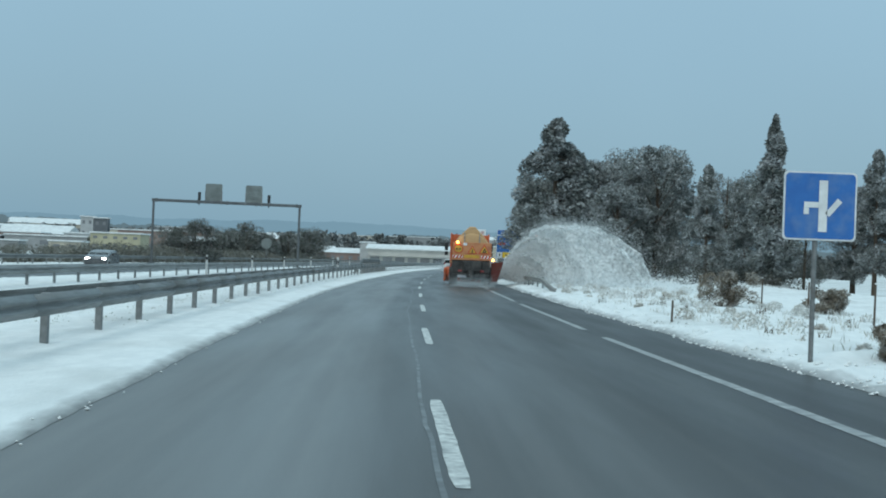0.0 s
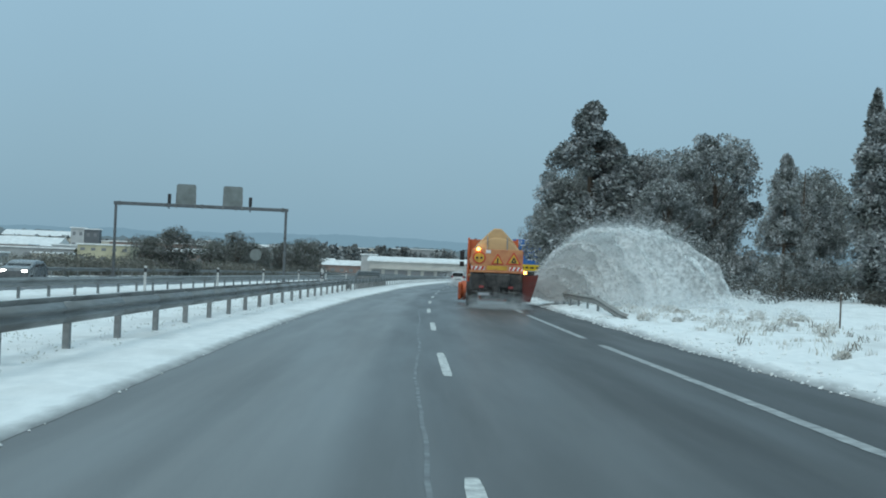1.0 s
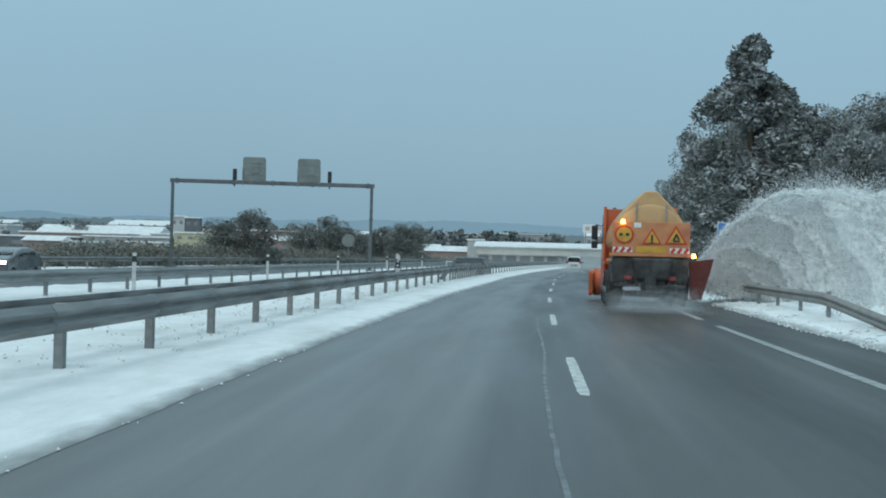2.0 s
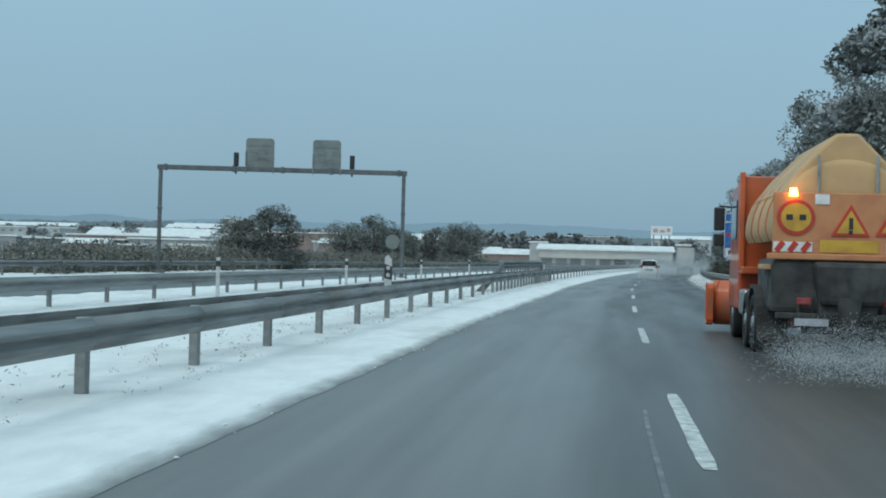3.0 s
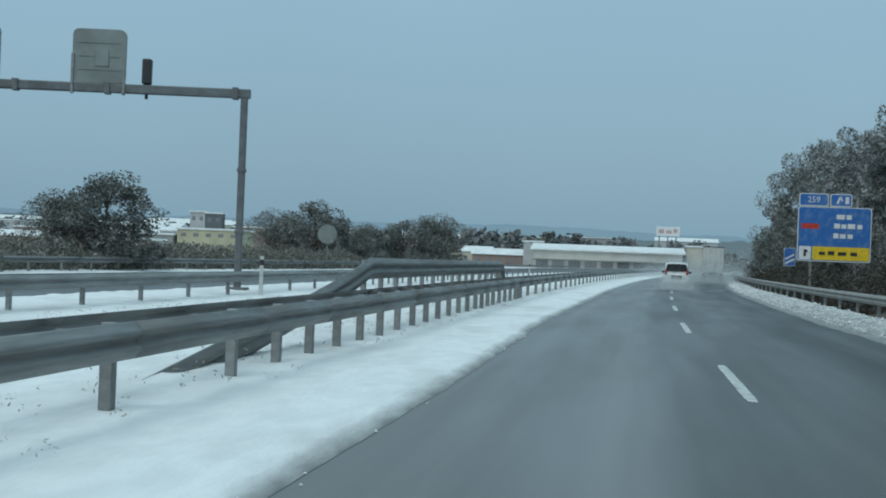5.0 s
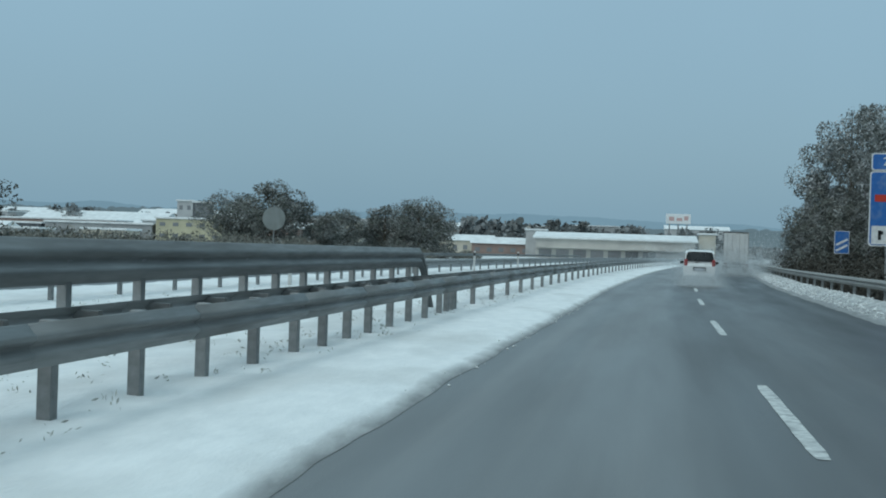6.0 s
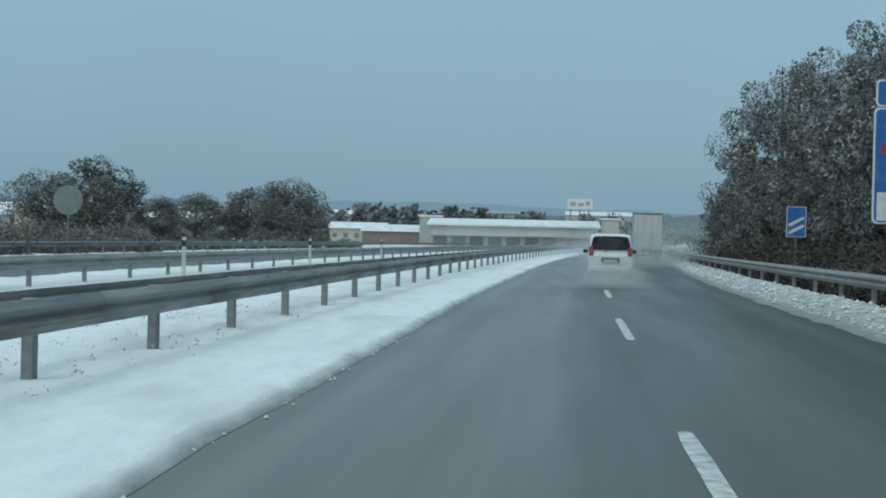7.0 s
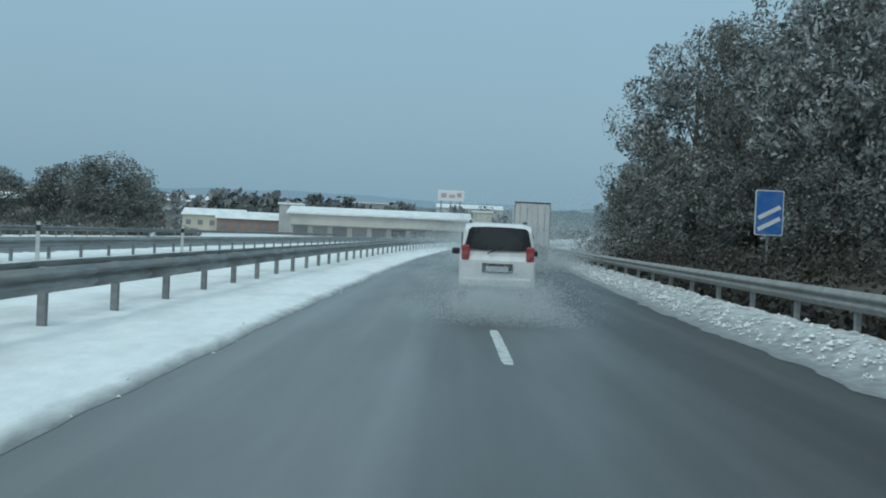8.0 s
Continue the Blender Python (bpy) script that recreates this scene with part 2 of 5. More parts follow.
def tube(bm, a, b, r0, r1=None, seg=10):
    a, b = Vector(a), Vector(b)
    d = b - a
    g = bmesh.ops.create_cone(bm, cap_ends=True, segments=seg, radius1=r0, radius2=r0 if r1 is None else r1, depth=d.length)
    m = Matrix.Translation((a + b) / 2) @ d.to_track_quat("Z", "Y").to_matrix().to_4x4()
    bmesh.ops.transform(bm, matrix=m, verts=g["verts"])
    return bm


def hull(bm, profile, x0, x1, axis="X"):
    """A closed profile (pairs in the plane across the axis) pushed from x0 to x1."""
    put = {"X": lambda u, p: (u, p[0], p[1]), "Y": lambda u, p: (p[0], u, p[1]), "Z": lambda u, p: (p[0], p[1], u)}[axis]
    lo = [bm.verts.new(put(x0, p)) for p in profile]
    hi = [bm.verts.new(put(x1, p)) for p in profile]
    n = len(profile)
    fs = [bm.faces.new(lo[::-1]), bm.faces.new(hi)]
    for i in range(n):
        fs.append(bm.faces.new((lo[i], lo[(i + 1) % n], hi[(i + 1) % n], hi[i])))
    bmesh.ops.recalc_face_normals(bm, faces=fs)
    return bm


def nz(x, y, z=0.0):
    return noise.noise((x, y, z))


# ---- plan: the road bends gently to the right ----
def cx(y):
    """The lane line's x at y."""
    return -0.8 + 0.0002 * (min(y, 620) - 92) ** 2 + max(0, y - 620) * 0.21


def heading(y):
    return -math.degrees(math.atan(0.0004 * (min(y, 620) - 92)))


def strip(bm, ys, offs, zf, uv=False):
    """A sheet along the road: rows at ys, columns at side offsets offs(y), heights zf(offset index, y, x)."""
    layer = bm.loops.layers.uv.new("UVMap") if uv else None
    grid, info = [], {}
    for y in ys:
        row = []
        for i, o in enumerate(offs(y)):
            v = bm.verts.new((cx(y) + o, y, zf(i, y, o)))
            info[v] = (o, y)
            row.append(v)
        grid.append(row)
    for a, b in zip(grid, grid[1:]):
        for i in range(len(a) - 1):
            f = bm.faces.new((a[i], a[i + 1], b[i + 1], b[i]))
            if uv:
                for lp in f.loops:
                    lp[layer].uv = info[lp.vert]
    return bm


def steps(a, b, d):
    n = max(1, round((b - a) / d))
    return [a + (b - a) * i / n for i in range(n + 1)]


Y_NEAR, Y_FAR = -60, 900


EDGE_Y = (-60, 0, 26, 45, 70, 86, 95, 113, 121, 128, 135, 147, 161, 178, 200, 300)
EDGE_O = (-3.85, -3.84, -4.07, -4.2, -4.05, -4.02, -3.9, -3.68, -3.68, -3.78, -3.78, -3.66, -3.58, -3.62, -3.5, -3.6)


def left_edge(y):
    return float(np.interp(y, EDGE_Y, EDGE_O)) - 0.06 + 0.06 * nz(y * 0.3, 3.1) + 0.03 * nz(y * 1.0, 7.7)


def right_edge(y):
    u = min(max((y - 78) / 65, 0), 1)
    u = u * u * (3 - 2 * u)
    w = min(max((y - 190) / 60, 0), 1)
    return 6.15 - 1.55 * u + 0.95 * w + 0.16 * nz(y * 0.3, 9.2) + 0.06 * nz(y * 1.9, 2.2)


# ground: one sheet out to the horizon
bm = bmesh.new()
xs = [-4000, -2200, -1300, -800, -500, -300, -180, -110, -70, -45, -25, -8, 8, 25, 45, 70, 110, 180, 300, 500, 800, 1300, 2200, 4000]
yy = [-3000, -1200, -500, -250, -120, -60, 0, 60, 120, 200, 300, 420, 560, 720, 900, 1200, 1600, 2100, 2800, 3600, 4500]


def land(x, y):
    far = max(0, math.hypot(x, y) - 700) / 3000
    return -0.22 + far * 22 + (far > 0) * 3.0 * min(far * 6, 1) * nz(x * 0.003, y * 0.003)


g = [[bm.verts.new((x, y, land(x, y))) for x in xs] for y in yy]
for a, b in zip(g, g[1:]):
    for i in range(len(xs) - 1):
        bm.faces.new((a[i], a[i + 1], b[i + 1], b[i]))
tagged(part("ground", bm, M_FIELD, smooth=True), "snow-covered flat fields reaching to the hazy horizon", "ground", kind="structure")

# the carriageway under the camera and the opposite one
bm = bmesh.new()
strip(bm, steps(Y_NEAR, 620, 6), lambda y: (-5.4, -3.6, 0, 3.7, 5.5, 8.0), lambda i, y, o: 0.0, uv=True)
road = tagged(part("road", bm, M_ROAD), "wet dark grey motorway asphalt with worn wheel tracks", "road", kind="structure")
bm = bmesh.new()
strip(bm, steps(Y_NEAR, 620, 8), lambda y: (-32.0, -28, -24, -20, -17.4), lambda i, y, o: 0.02, uv=True)
road_far = tagged(part("road_opposite", bm, M_ROAD), "wet grey asphalt of the opposite carriageway", "road", kind="structure")

# lane marks: 5 m dashes every 17 m, edge line 20 m dashes with 4 m gaps
def painted(name, w, l, material, parent, label, places):
    bm = bmesh.new()
    n = max(2, int(l / 0.5))
    rows = []
    for j in range(n + 1):
        y = -l / 2 + l * j / n
        rows.append([bm.verts.new((sx * (w / 2 + 0.018 * nz(y * 3, sx * 5) - 0.03 * (abs(y) > l / 2 - 0.05)), y, 0)) for sx in (-1, 1)])
    for a, b in zip(rows, rows[1:]):
        bm.faces.new((a[0], a[1], b[1], b[0]))
    me = mesh_of(name, bm, material)
    for off, y in places:
        ob = new(name, me)
        ob.matrix_world = pose(cx(y) + off, y, 0.005, 0, 0, heading(y))
        ob.parent = parent
        tagged(ob, label)


DASH_X = (-0.2, 0.0, 0.13, 0.13, 0.03, 0.0, 0.0, 0.02, -0.11, -0.05, 0.0, 0.08)
painted("lane_dash", 0.155, 6.3, M_PAINT, road, "", [(DASH_X[k] if 0 <= k < 12 else 0, 17 * k - 3.2) for k in range(-2, 24)])
painted("edge_dash", 0.21, 20.6, M_WORN, road, "worn white edge line", [(4.24, 29.5 + 24 * k) for k in range(-3, 3)])
painted("lane_dash", 0.15, 5, M_PAINT, road_far, "", [(-24.3, 17 * k) for k in range(0, 24)])
painted("edge_line", 0.2, 24, M_PAINT, road_far, "", [(-19.6, 24 * k) for k in range(0, 18)])

# a pale sealed seam that wanders beside the lane line
bm = bmesh.new()
strip(bm, steps(-20, 66, 0.6), lambda y: [-0.33 + 0.10 * nz(y * 0.11, 4.4) + 0.03 * nz(y * 0.9, 2.4) + d for d in (-0.025, 0.025)], lambda i, y, o: 0.004)
ob = part("seam", bm, M_SEAM, road, "pale sealed joint")

# median snow on the left, with an uneven edge against the asphalt
bm = bmesh.new()
cols = [0, 0.04, 0.09, 0.15, 0.23, 0.34, 0.48, 0.64, 0.82, 1.0, 1.22, 1.45, 1.7, 1.95, 2.2, 2.5, 2.8, 3.15, 3.5, 3.9, 4.4, 5.0, 5.7, 6.5, 7.5, 8.7, 10, 11.2, 12.4, 13.0, 13.6, 14.1]
RISE_D = (0, 0.05, 0.13, 0.35, 0.8, 1.5, 2.3, 3.0, 4.0, 5.5, 7.5, 10, 12.4, 13.0, 13.6, 14.1)
RISE_Z = (0.004, 0.03, 0.055, 0.085, 0.105, 0.115, 0.122, 0.13, 0.13, 0.12, 0.1, 0.1, 0.14, 0.2, 0.2, 0.03)


def median_z(i, y, o):
    d = cols[i]
    fine = min(d / 0.5, 1)
    lumpy = min(max((d - 1.6) / 0.8, 0), 1)
    z = float(np.interp(d, RISE_D, RISE_Z)) + 0.03 * fine * nz(y * 0.7, o * 0.9, 4)
    return z + (0.010 * fine + 0.03 * lumpy) * nz(y * 1.6, o * 1.9, 8) * (i < len(cols) - 1)


strip(bm, steps(Y_NEAR, 240, 0.3) + steps(240, 620, 4)[1:], lambda y: [left_edge(y) - d for d in cols][::-1], lambda i, y, o: median_z(len(cols) - 1 - i, y, o), uv=True)
layer = bm.loops.layers.uv.active
for f in bm.faces:
    for lp in f.loops:
        lp[layer].uv.x = left_edge(lp[layer].uv.y) - lp[layer].uv.x
tagged(part("median_snow", bm, M_SNOWLEFT, smooth=True), "white snow lying on the motorway median with a slushy edge", "snow", kind="structure")

# right-hand verge: a low ploughed bank, then open snow
bm = bmesh.new()
rcols = [0, 0.15, 0.4, 0.75, 1.2, 1.7, 2.3, 3.0, 4.0, 5.5, 7.5, 10.5, 15, 22, 32]


def verge_z(i, y, o):
    u = min(max((y - 70) / 60, 0), 1)
    early = (0.004, 0.07, 0.13, 0.18, 0.22, 0.25, 0.27, 0.28, 0.28, 0.26, 0.24, 0.26, 0.4, 0.6, -0.3)[i]
    late = (-0.02, 0.0, 0.03, 0.06, 0.08, 0.05, 0.0, 0.0, 0.02, 0.1, 0.3, 0.7, 1.1, 1.2, -0.3)[i]
    amp = 0.0 if i == 0 else min(0.03 + 0.03 * i, 0.15) * (1 - 0.85 * u)
    return early * (1 - u) + late * u + amp * nz(y * 0.55, o * 0.7, 1) + 0.5 * amp * nz(y * 1.7, o * 1.7, 2)


strip(bm, steps(Y_NEAR, 300, 0.8) + steps(300, 620, 6)[1:], lambda y: [right_edge(y) + d + (0.5 * d * nz(y * 0.06, 5.5) if d > 20 else 0) for d in rcols], lambda i, y, o: verge_z(i, y, o), uv=True)
layer = bm.loops.layers.uv.active
for f in bm.faces:
    for lp in f.loops:
        lp[layer].uv.x = lp[layer].uv.x - right_edge(lp[layer].uv.y)
tagged(part("verge_snow", bm, M_SNOWRIGHT, smooth=True), "lumpy snow bank beside the hard shoulder", "snow", kind="structure")
bm = bmesh.new()
strip(bm, steps(128, 300, 2), lambda y: [6.45 + 0.25 * nz(y * 0.4, 1.5) + d for d in (0, 0.8, 2, 4, 7, 12, 20, 27)], lambda i, y, o: (0.0, 0.26, 0.42, 0.62, 0.95, 1.35, 1.68, -0.4)[i] * min(1, (y - 124) / 16) - 0.25 * max(0, (140 - y) / 12) + 0.07 * (i > 1) * nz(y * 0.6, o))
tagged(part("woodland_floor", bm, M_SOIL, smooth=True), "dark bare soil and litter under the roadside trees", "soil", kind="structure")
bm = bmesh.new()
strip(bm, steps(Y_NEAR, 620, 8), lambda y: (-44, -38, -34.5, -32.0), lambda i, y, o: (-0.2, 0.05, 0.12, 0.03)[i])
tagged(part("far_verge_snow", bm, M_SNOW, smooth=True), "snow strip beyond the opposite carriageway", "snow", kind="structure")

# dirty ridge that the plough has left against the right-hand rail
BERM_D = (-0.42, -0.14, 0.0, 0.15, 0.3, 0.45, 0.62, 0.8, 0.98, 1.15, 1.42, 1.7)


def berm_z(d, y):
    z = float(np.interp(d, (-0.42, -0.14, 0.15, 0.45, 0.8, 1.15, 1.7), (0.006, 0.03, 0.10, 0.22, 0.31, 0.33, 0.12)))
    return z * min(1, 0.05 + (y - 120) / 16) - 0.04 * max(0, (126 - y) / 6)


bm = bmesh.new()
strip(bm, steps(120, 300, 0.25), lambda y: [right_edge(y) + d for d in (-0.42 - 0.16 * nz(y * 0.7, 3), *BERM_D[1:])], lambda i, y, o: berm_z(BERM_D[i], y) + (0.06 * nz(y * 1.3, o * 1.8, 5) + 0.05 * nz(y * 2.9, o * 3.3, 6)) * (0.3 if i < 3 else 1) * (0 < i < 11), uv=True)
layer = bm.loops.layers.uv.active
for f in bm.faces:
    for lp in f.loops:
        lp[layer].uv.x = lp[layer].uv.x - right_edge(lp[layer].uv.y) + 0.30
tagged(part("snow_berm", bm, M_BERM, smooth=True), "dirty grey-white ridge of ploughed snow along the road edge", "snow", kind="structure")

# ---- guard rails ----
W_BEAM = [(0.0, 0.0), (0.012, 0.01), (0.05, 0.055), (0.08, 0.075), (0.08, 0.105), (0.05, 0.125), (0.018, 0.145), (0.018, 0.165), (0.05, 0.185), (0.08, 0.205), (0.08, 0.235), (0.05, 0.255), (0.012, 0.30), (0.0, 0.31)]


def beam(bm, y0, y1, off, z0, side=1, drop=None, step=2.0, at=None, tall=1.1):
    """A corrugated rail along the road; side +1 bulges to larger x. drop: heights at ends."""
    ys = steps(y0, y1, step)
    rows = []
    for y in ys:
        dz = drop(y) if drop else 0.0
        ring = [(o, z) for o, z in W_BEAM] + [(o - 0.012, z) for o, z in W_BEAM[::-1]]
        rows.append([bm.verts.new((cx(y) + off + (at(y) if at else 0) + side * o, y, z0 + z * tall + dz)) for o, z in ring])
    n = len(rows[0])
    fs = []
    for a, b in zip(rows, rows[1:]):
        for i in range(n):
            fs.append(bm.faces.new((a[i], a[(i + 1) % n], b[(i + 1) % n], b[i])))
    fs += [bm.faces.new(rows[0]), bm.faces.new(rows[-1][::-1])]
    bmesh.ops.recalc_face_normals(bm, faces=fs)
    return bm


def post_mesh(h, w=0.12, d=0.06):
    bm = bmesh.new()
    box(bm, (0, 0, h / 2 - 0.15), (d, w, h + 0.3), 0.008)
    box(bm, (d / 2 + 0.012, 0, h - 0.16), (0.03, w * 0.6, 0.1))
    return mesh_of("post", bm, M_POST)


def posts(me, parent, ys, off):
    for y in ys:
        ob = new("post", me)
        ob.matrix_world = pose(cx(y) + off, y, 0, 0, 0, heading(y) + 1.5 * nz(y * 3.1, 1.7))
        ob.parent = parent


near_rail = thing("guard_rail", "galvanised double-sided steel guard rail standing in median snow", "guard rail")
for off, side in ((-6.0, 1), (-6.8, -1)):
    for k in range(56):
        y = -16.3 + 4 * k
        lip = 0.006 * side * (k % 2)
        part("rail_panel", beam(bmesh.new(), y - 0.16, y + 4.16, off + lip, 0.60 + 0.006 * nz(y, side), side, None, 4.4), M_GALV, near_rail, smooth=True)
    part("rail_beam", beam(bmesh.new(), -58, -16.3, off, 0.60, side), M_GALV, near_rail, smooth=True)
    part("rail_beam", beam(bmesh.new(), 207.7, 420, off, 0.60, side), M_GALV, near_rail, smooth=True)
POST_H = post_mesh(0.92, 0.14, 0.12)
dense_ys = steps(113.6, 136.4, 1.9) + [138.0, 139.6] + steps(141.2, 148.8, 1.9) + [149.8, 150.5, 151.0]
near_ys = [111.5 - 3.935 * k for k in range(43)][::-1] + dense_ys + steps(154.3, 418.3, 4)
posts(POST_H, near_rail, near_ys, -6.25)
bm = bmesh.new()
box(bm, (-0.25, 0, 0.76), (0.56, 0.10, 0.16), 0.01)
box(bm, (-0.25, 0, 0.76), (0.50, 0.16, 0.06), 0.005)
SPACER = mesh_of("spacer", bm, M_POST)
for y in near_ys:
    if 10 < y < 200:
        ob = new("spacer", SPACER)
        ob.matrix_world = pose(cx(y) - 6.25, y, 0, 0, 0, heading(y))
        ob.parent = near_rail

upper = thing("upper_guard_rail", "raised second steel rail with sloping start above the median barrier", "guard rail")
part("rail_beam", beam(bmesh.new(), 109.2, 152.0, -6.95, 1.13, 1, lambda y: -1.25 * min(max((123.5 - y) / 11, 0), 1.35) ** 0.85 - 1.5 * min(max((y - 150.0) / 1.9, 0), 1) ** 1.3, 0.4, None, 1.42), M_GALV, upper, smooth=True)
bm = bmesh.new()
box(bm, (0, 0, 1.09), (0.1, 0.13, 0.86), 0.008)
box(bm, (0.16, 0, 0.86), (0.42, 0.1, 0.08), 0.008)
RISER = mesh_of("riser_post", bm, M_POST)
for y in dense_ys:
    if 123 < y < 150:
        ob = new("riser_post", RISER)
        ob.matrix_world = pose(cx(y) - 6.98, y, 0, 0, 0, heading(y))
        ob.parent = upper

far_rail = thing("guard_rail", "galvanised steel guard rail along the opposite carriageway", "guard rail")
part("rail_beam", beam(bmesh.new(), -58, 420, -15.2, 0.55, -1, step=3), M_GALV, far_rail, smooth=True)
part("rail_beam", beam(bmesh.new(), -58, 420, -14.9, 0.55, 1, step=3), M_GALV, far_rail, smooth=True)
posts(post_mesh(0.86, 0.13, 0.1), far_rail, steps(-56, 360, 4), -15.05)
outer_rail = thing("guard_rail", "thin steel guard rail at the outer edge of the opposite road", "guard rail")
part("rail_beam", beam(bmesh.new(), -40, 420, -33.4, 0.55, 1, step=4), M_GALV, outer_rail, smooth=True)
posts(post_mesh(0.86, 0.13, 0.1), outer_rail, steps(-40, 300, 4), -33.5)
right_rail = thing("guard_rail", "galvanised guard rail with a ramped end beside the hard shoulder", "guard rail")
def rr(y):
    """How far the right-hand rail stands from the lane line."""
    u = min(max((y - 95) / 70, 0), 1)
    return 7.35 - 1.35 * u * u * (3 - 2 * u)


part("rail_beam", beam(bmesh.new(), 56, 420, 0, 0.55, -1, lambda y: -0.5 * min(max((66 - y) / 9, 0), 1) + 0.09 * min(max((y - 95) / 70, 0), 1), 1.5, rr), M_PALE, right_rail, smooth=True)
RPOST = post_mesh(0.93, 0.13, 0.1)
for y in steps(66, 366, 4):
    posts(RPOST, right_rail, [y], rr(y) + 0.1)

# ---- gantry over the opposite carriageway ----
GL, GR = Vector((-33.2, 142.2, 0)), Vector((-16.5, 145.0, 0))
gan = thing("sign_gantry", "grey steel portal gantry with two square panels seen from behind", "gantry", (0, 0, 0))
along = (GR - GL).normalized()
turn = Matrix.Rotation(math.atan2(along.y, along.x), 3, "Z")
for p, h in ((GL, 7.45), (GR, 7.55)):
    bm = bmesh.new()
    box(bm, p + Vector((0, 0, h / 2)), (0.26, 0.26, h), 0.04, turn)
    box(bm, p + Vector((0, 0, 0.12)), (0.8, 0.8, 0.24), 0.03, turn)
    for dz in (2.3, 4.6):
        box(bm, p + Vector((0, 0, dz)), (0.33, 0.33, 0.14), 0.02, turn)
    part("post", bm, M_GANTRY, gan)
bm = bmesh.new()
box(bm, (GL + GR) / 2 + Vector((0, 0, 7.45)), ((GR - GL).length + 0.45, 0.3, 0.34), 0.04, turn)
for k in (0.02, 0.3, 0.5, 0.7, 0.98):
    box(bm, GL + (GR - GL) * k + Vector((0, 0, 7.45)), (0.22, 0.42, 0.44), 0.02, turn)
part("beam", bm, M_GANTRY, gan)
for k in (0.405, 0.680):
    c = GL + (GR - GL) * k
    bm = bmesh.new()
    hull(bm, [(sx * (0.76 + 0.215 * math.cos(radians(a))), sz * (0.785 + 0.215 * math.sin(radians(a)))) for sx, sz, turn_on in ((1, 1, 1), (-1, 1, -1), (-1, -1, 1), (1, -1, -1)) for a in (0, 30, 60, 90)[::turn_on]], -0.14, 0.14, "Y")
    bmesh.ops.transform(bm, matrix=Matrix.Translation(c + Vector((0, 0, 8.62))) @ turn.to_4x4(), verts=bm.verts)
    pn = part("sign_panel", bm, M_PANEL, gan, "grey back of a square matrix sign")
    for dz in (-0.5, 0.0, 0.5):
        bm = bmesh.new()
        box(bm, c + turn @ Vector((0, -0.15, 8.62 + dz)), (1.5, 0.03, 0.05), 0.0, turn)
        part("stiffener", bm, M_PANEL, pn)
    bm = bmesh.new()
    box(bm, c + turn @ Vector((0.12, -0.16, 8.55)), (0.5, 0.04, 0.62), 0.01, turn)
    part("service_hatch", bm, M_PANEL, pn)
    for dx in (-0.95, 0.95):
        bm = bmesh.new()
        box(bm, c + along * dx + turn @ Vector((0, -0.12, 7.95)), (0.1, 0.16, 1.5), 0.01, turn)
        part("bracket", bm, M_POST, pn)
for k in (0.308, 0.785):
    c = GL + (GR - GL) * k
    bm = bmesh.new()
    box(bm, c + Vector((0, 0, 8.12)), (0.34, 0.4, 0.95), 0.06, turn)
    tube(bm, c + Vector((0, 0, 7.1)), c + Vector((0, 0, 7.7)), 0.06)
    part("signal_head", bm, M_BLACK, gan, "black lane signal")

# ---- road signs ----
def flat(bm, pts, y=0.0):
    f = bm.faces.new([bm.verts.new((p[0], y, p[1])) for p in pts])
    return bm


def plate(w, h, r=0.06, d=0.03, y=0.0, seg=4):
    """A rounded sign plate standing in the xz plane, centred, facing -y."""
    pts = []
    for sx, sz, a0 in ((1, 1, 0), (-1, 1, 90), (-1, -1, 180), (1, -1, 270)):
        for k in range(seg + 1):
            a = radians(a0 + 90 * k / seg)
            pts.append((sx * (w / 2 - r) + r * math.cos(a), sz * (h / 2 - r) + r * math.sin(a)))
    return hull(bmesh.new(), pts, y, y + d, "Y")


def bars(rects, y, d=0.006):
    bm = bmesh.new()
    for x, z, w, h, a in rects:
        box(bm, (x, y, z), (w, d, h), 0, Matrix.Rotation(radians(a), 3, "Y"))
    return bm


def lettering(text, size, at, material, parent, name="lettering"):
    cu = bpy.data.curves.new(name, "FONT")
    cu.body, cu.size, cu.align_x, cu.align_y, cu.extrude = text, size, "CENTER", "CENTER", 0.004
    tmp = bpy.data.objects.new(name, cu)
    scene.collection.objects.link(tmp)
    me = bpy.data.meshes.new_from_object(tmp.evaluated_get(bpy.context.evaluated_depsgraph_get()))
    bpy.data.objects.remove(tmp)
    me.materials.clear()
    me.materials.append(material)
    ob = new(name, me)
    ob.matrix_world = pose(*at, 90, 0, 0)
    ob.parent = parent
    return ob


# square blue sign on one post
s = thing("road_sign", "square blue road sign with a white junction symbol on one post", "road sign", (7.22, 7.5, 0.2))
bm = bmesh.new()
tube(bm, (0, 0.06, -0.3), (0, 0.06, 3.2), 0.045, seg=12)
part("post", bm, M_POST, s)
for nm, w, h, m, y in (("border", 1.28, 1.2, M_WHITE, -0.02), ("face", 1.22, 1.14, M_BLUE, -0.026)):
    ob = part(nm, plate(w, h, 0.07, 0.03, y), m, s, "thin white border" if nm == "border" else "")
    ob.location = (0.05, 0, 2.67)
ob = part("symbol", bars(((0.05, 0.0, 0.15, 0.9, 0), (-0.155, 0.02, 0.255, 0.10, 0), (-0.24, -0.09, 0.09, 0.115, 0), (0.235, -0.02, 0.10, 0.34, 40)), -0.034), M_WHITE, s, "white junction pictogram")
ob.location = (0.05, 0, 2.67)
for dz in (2.4, 2.95):
    bm = bmesh.new()
    box(bm, (0, 0.03, dz), (0.14, 0.06, 0.05), 0.01)
    part("clamp", bm, M_POST, s)

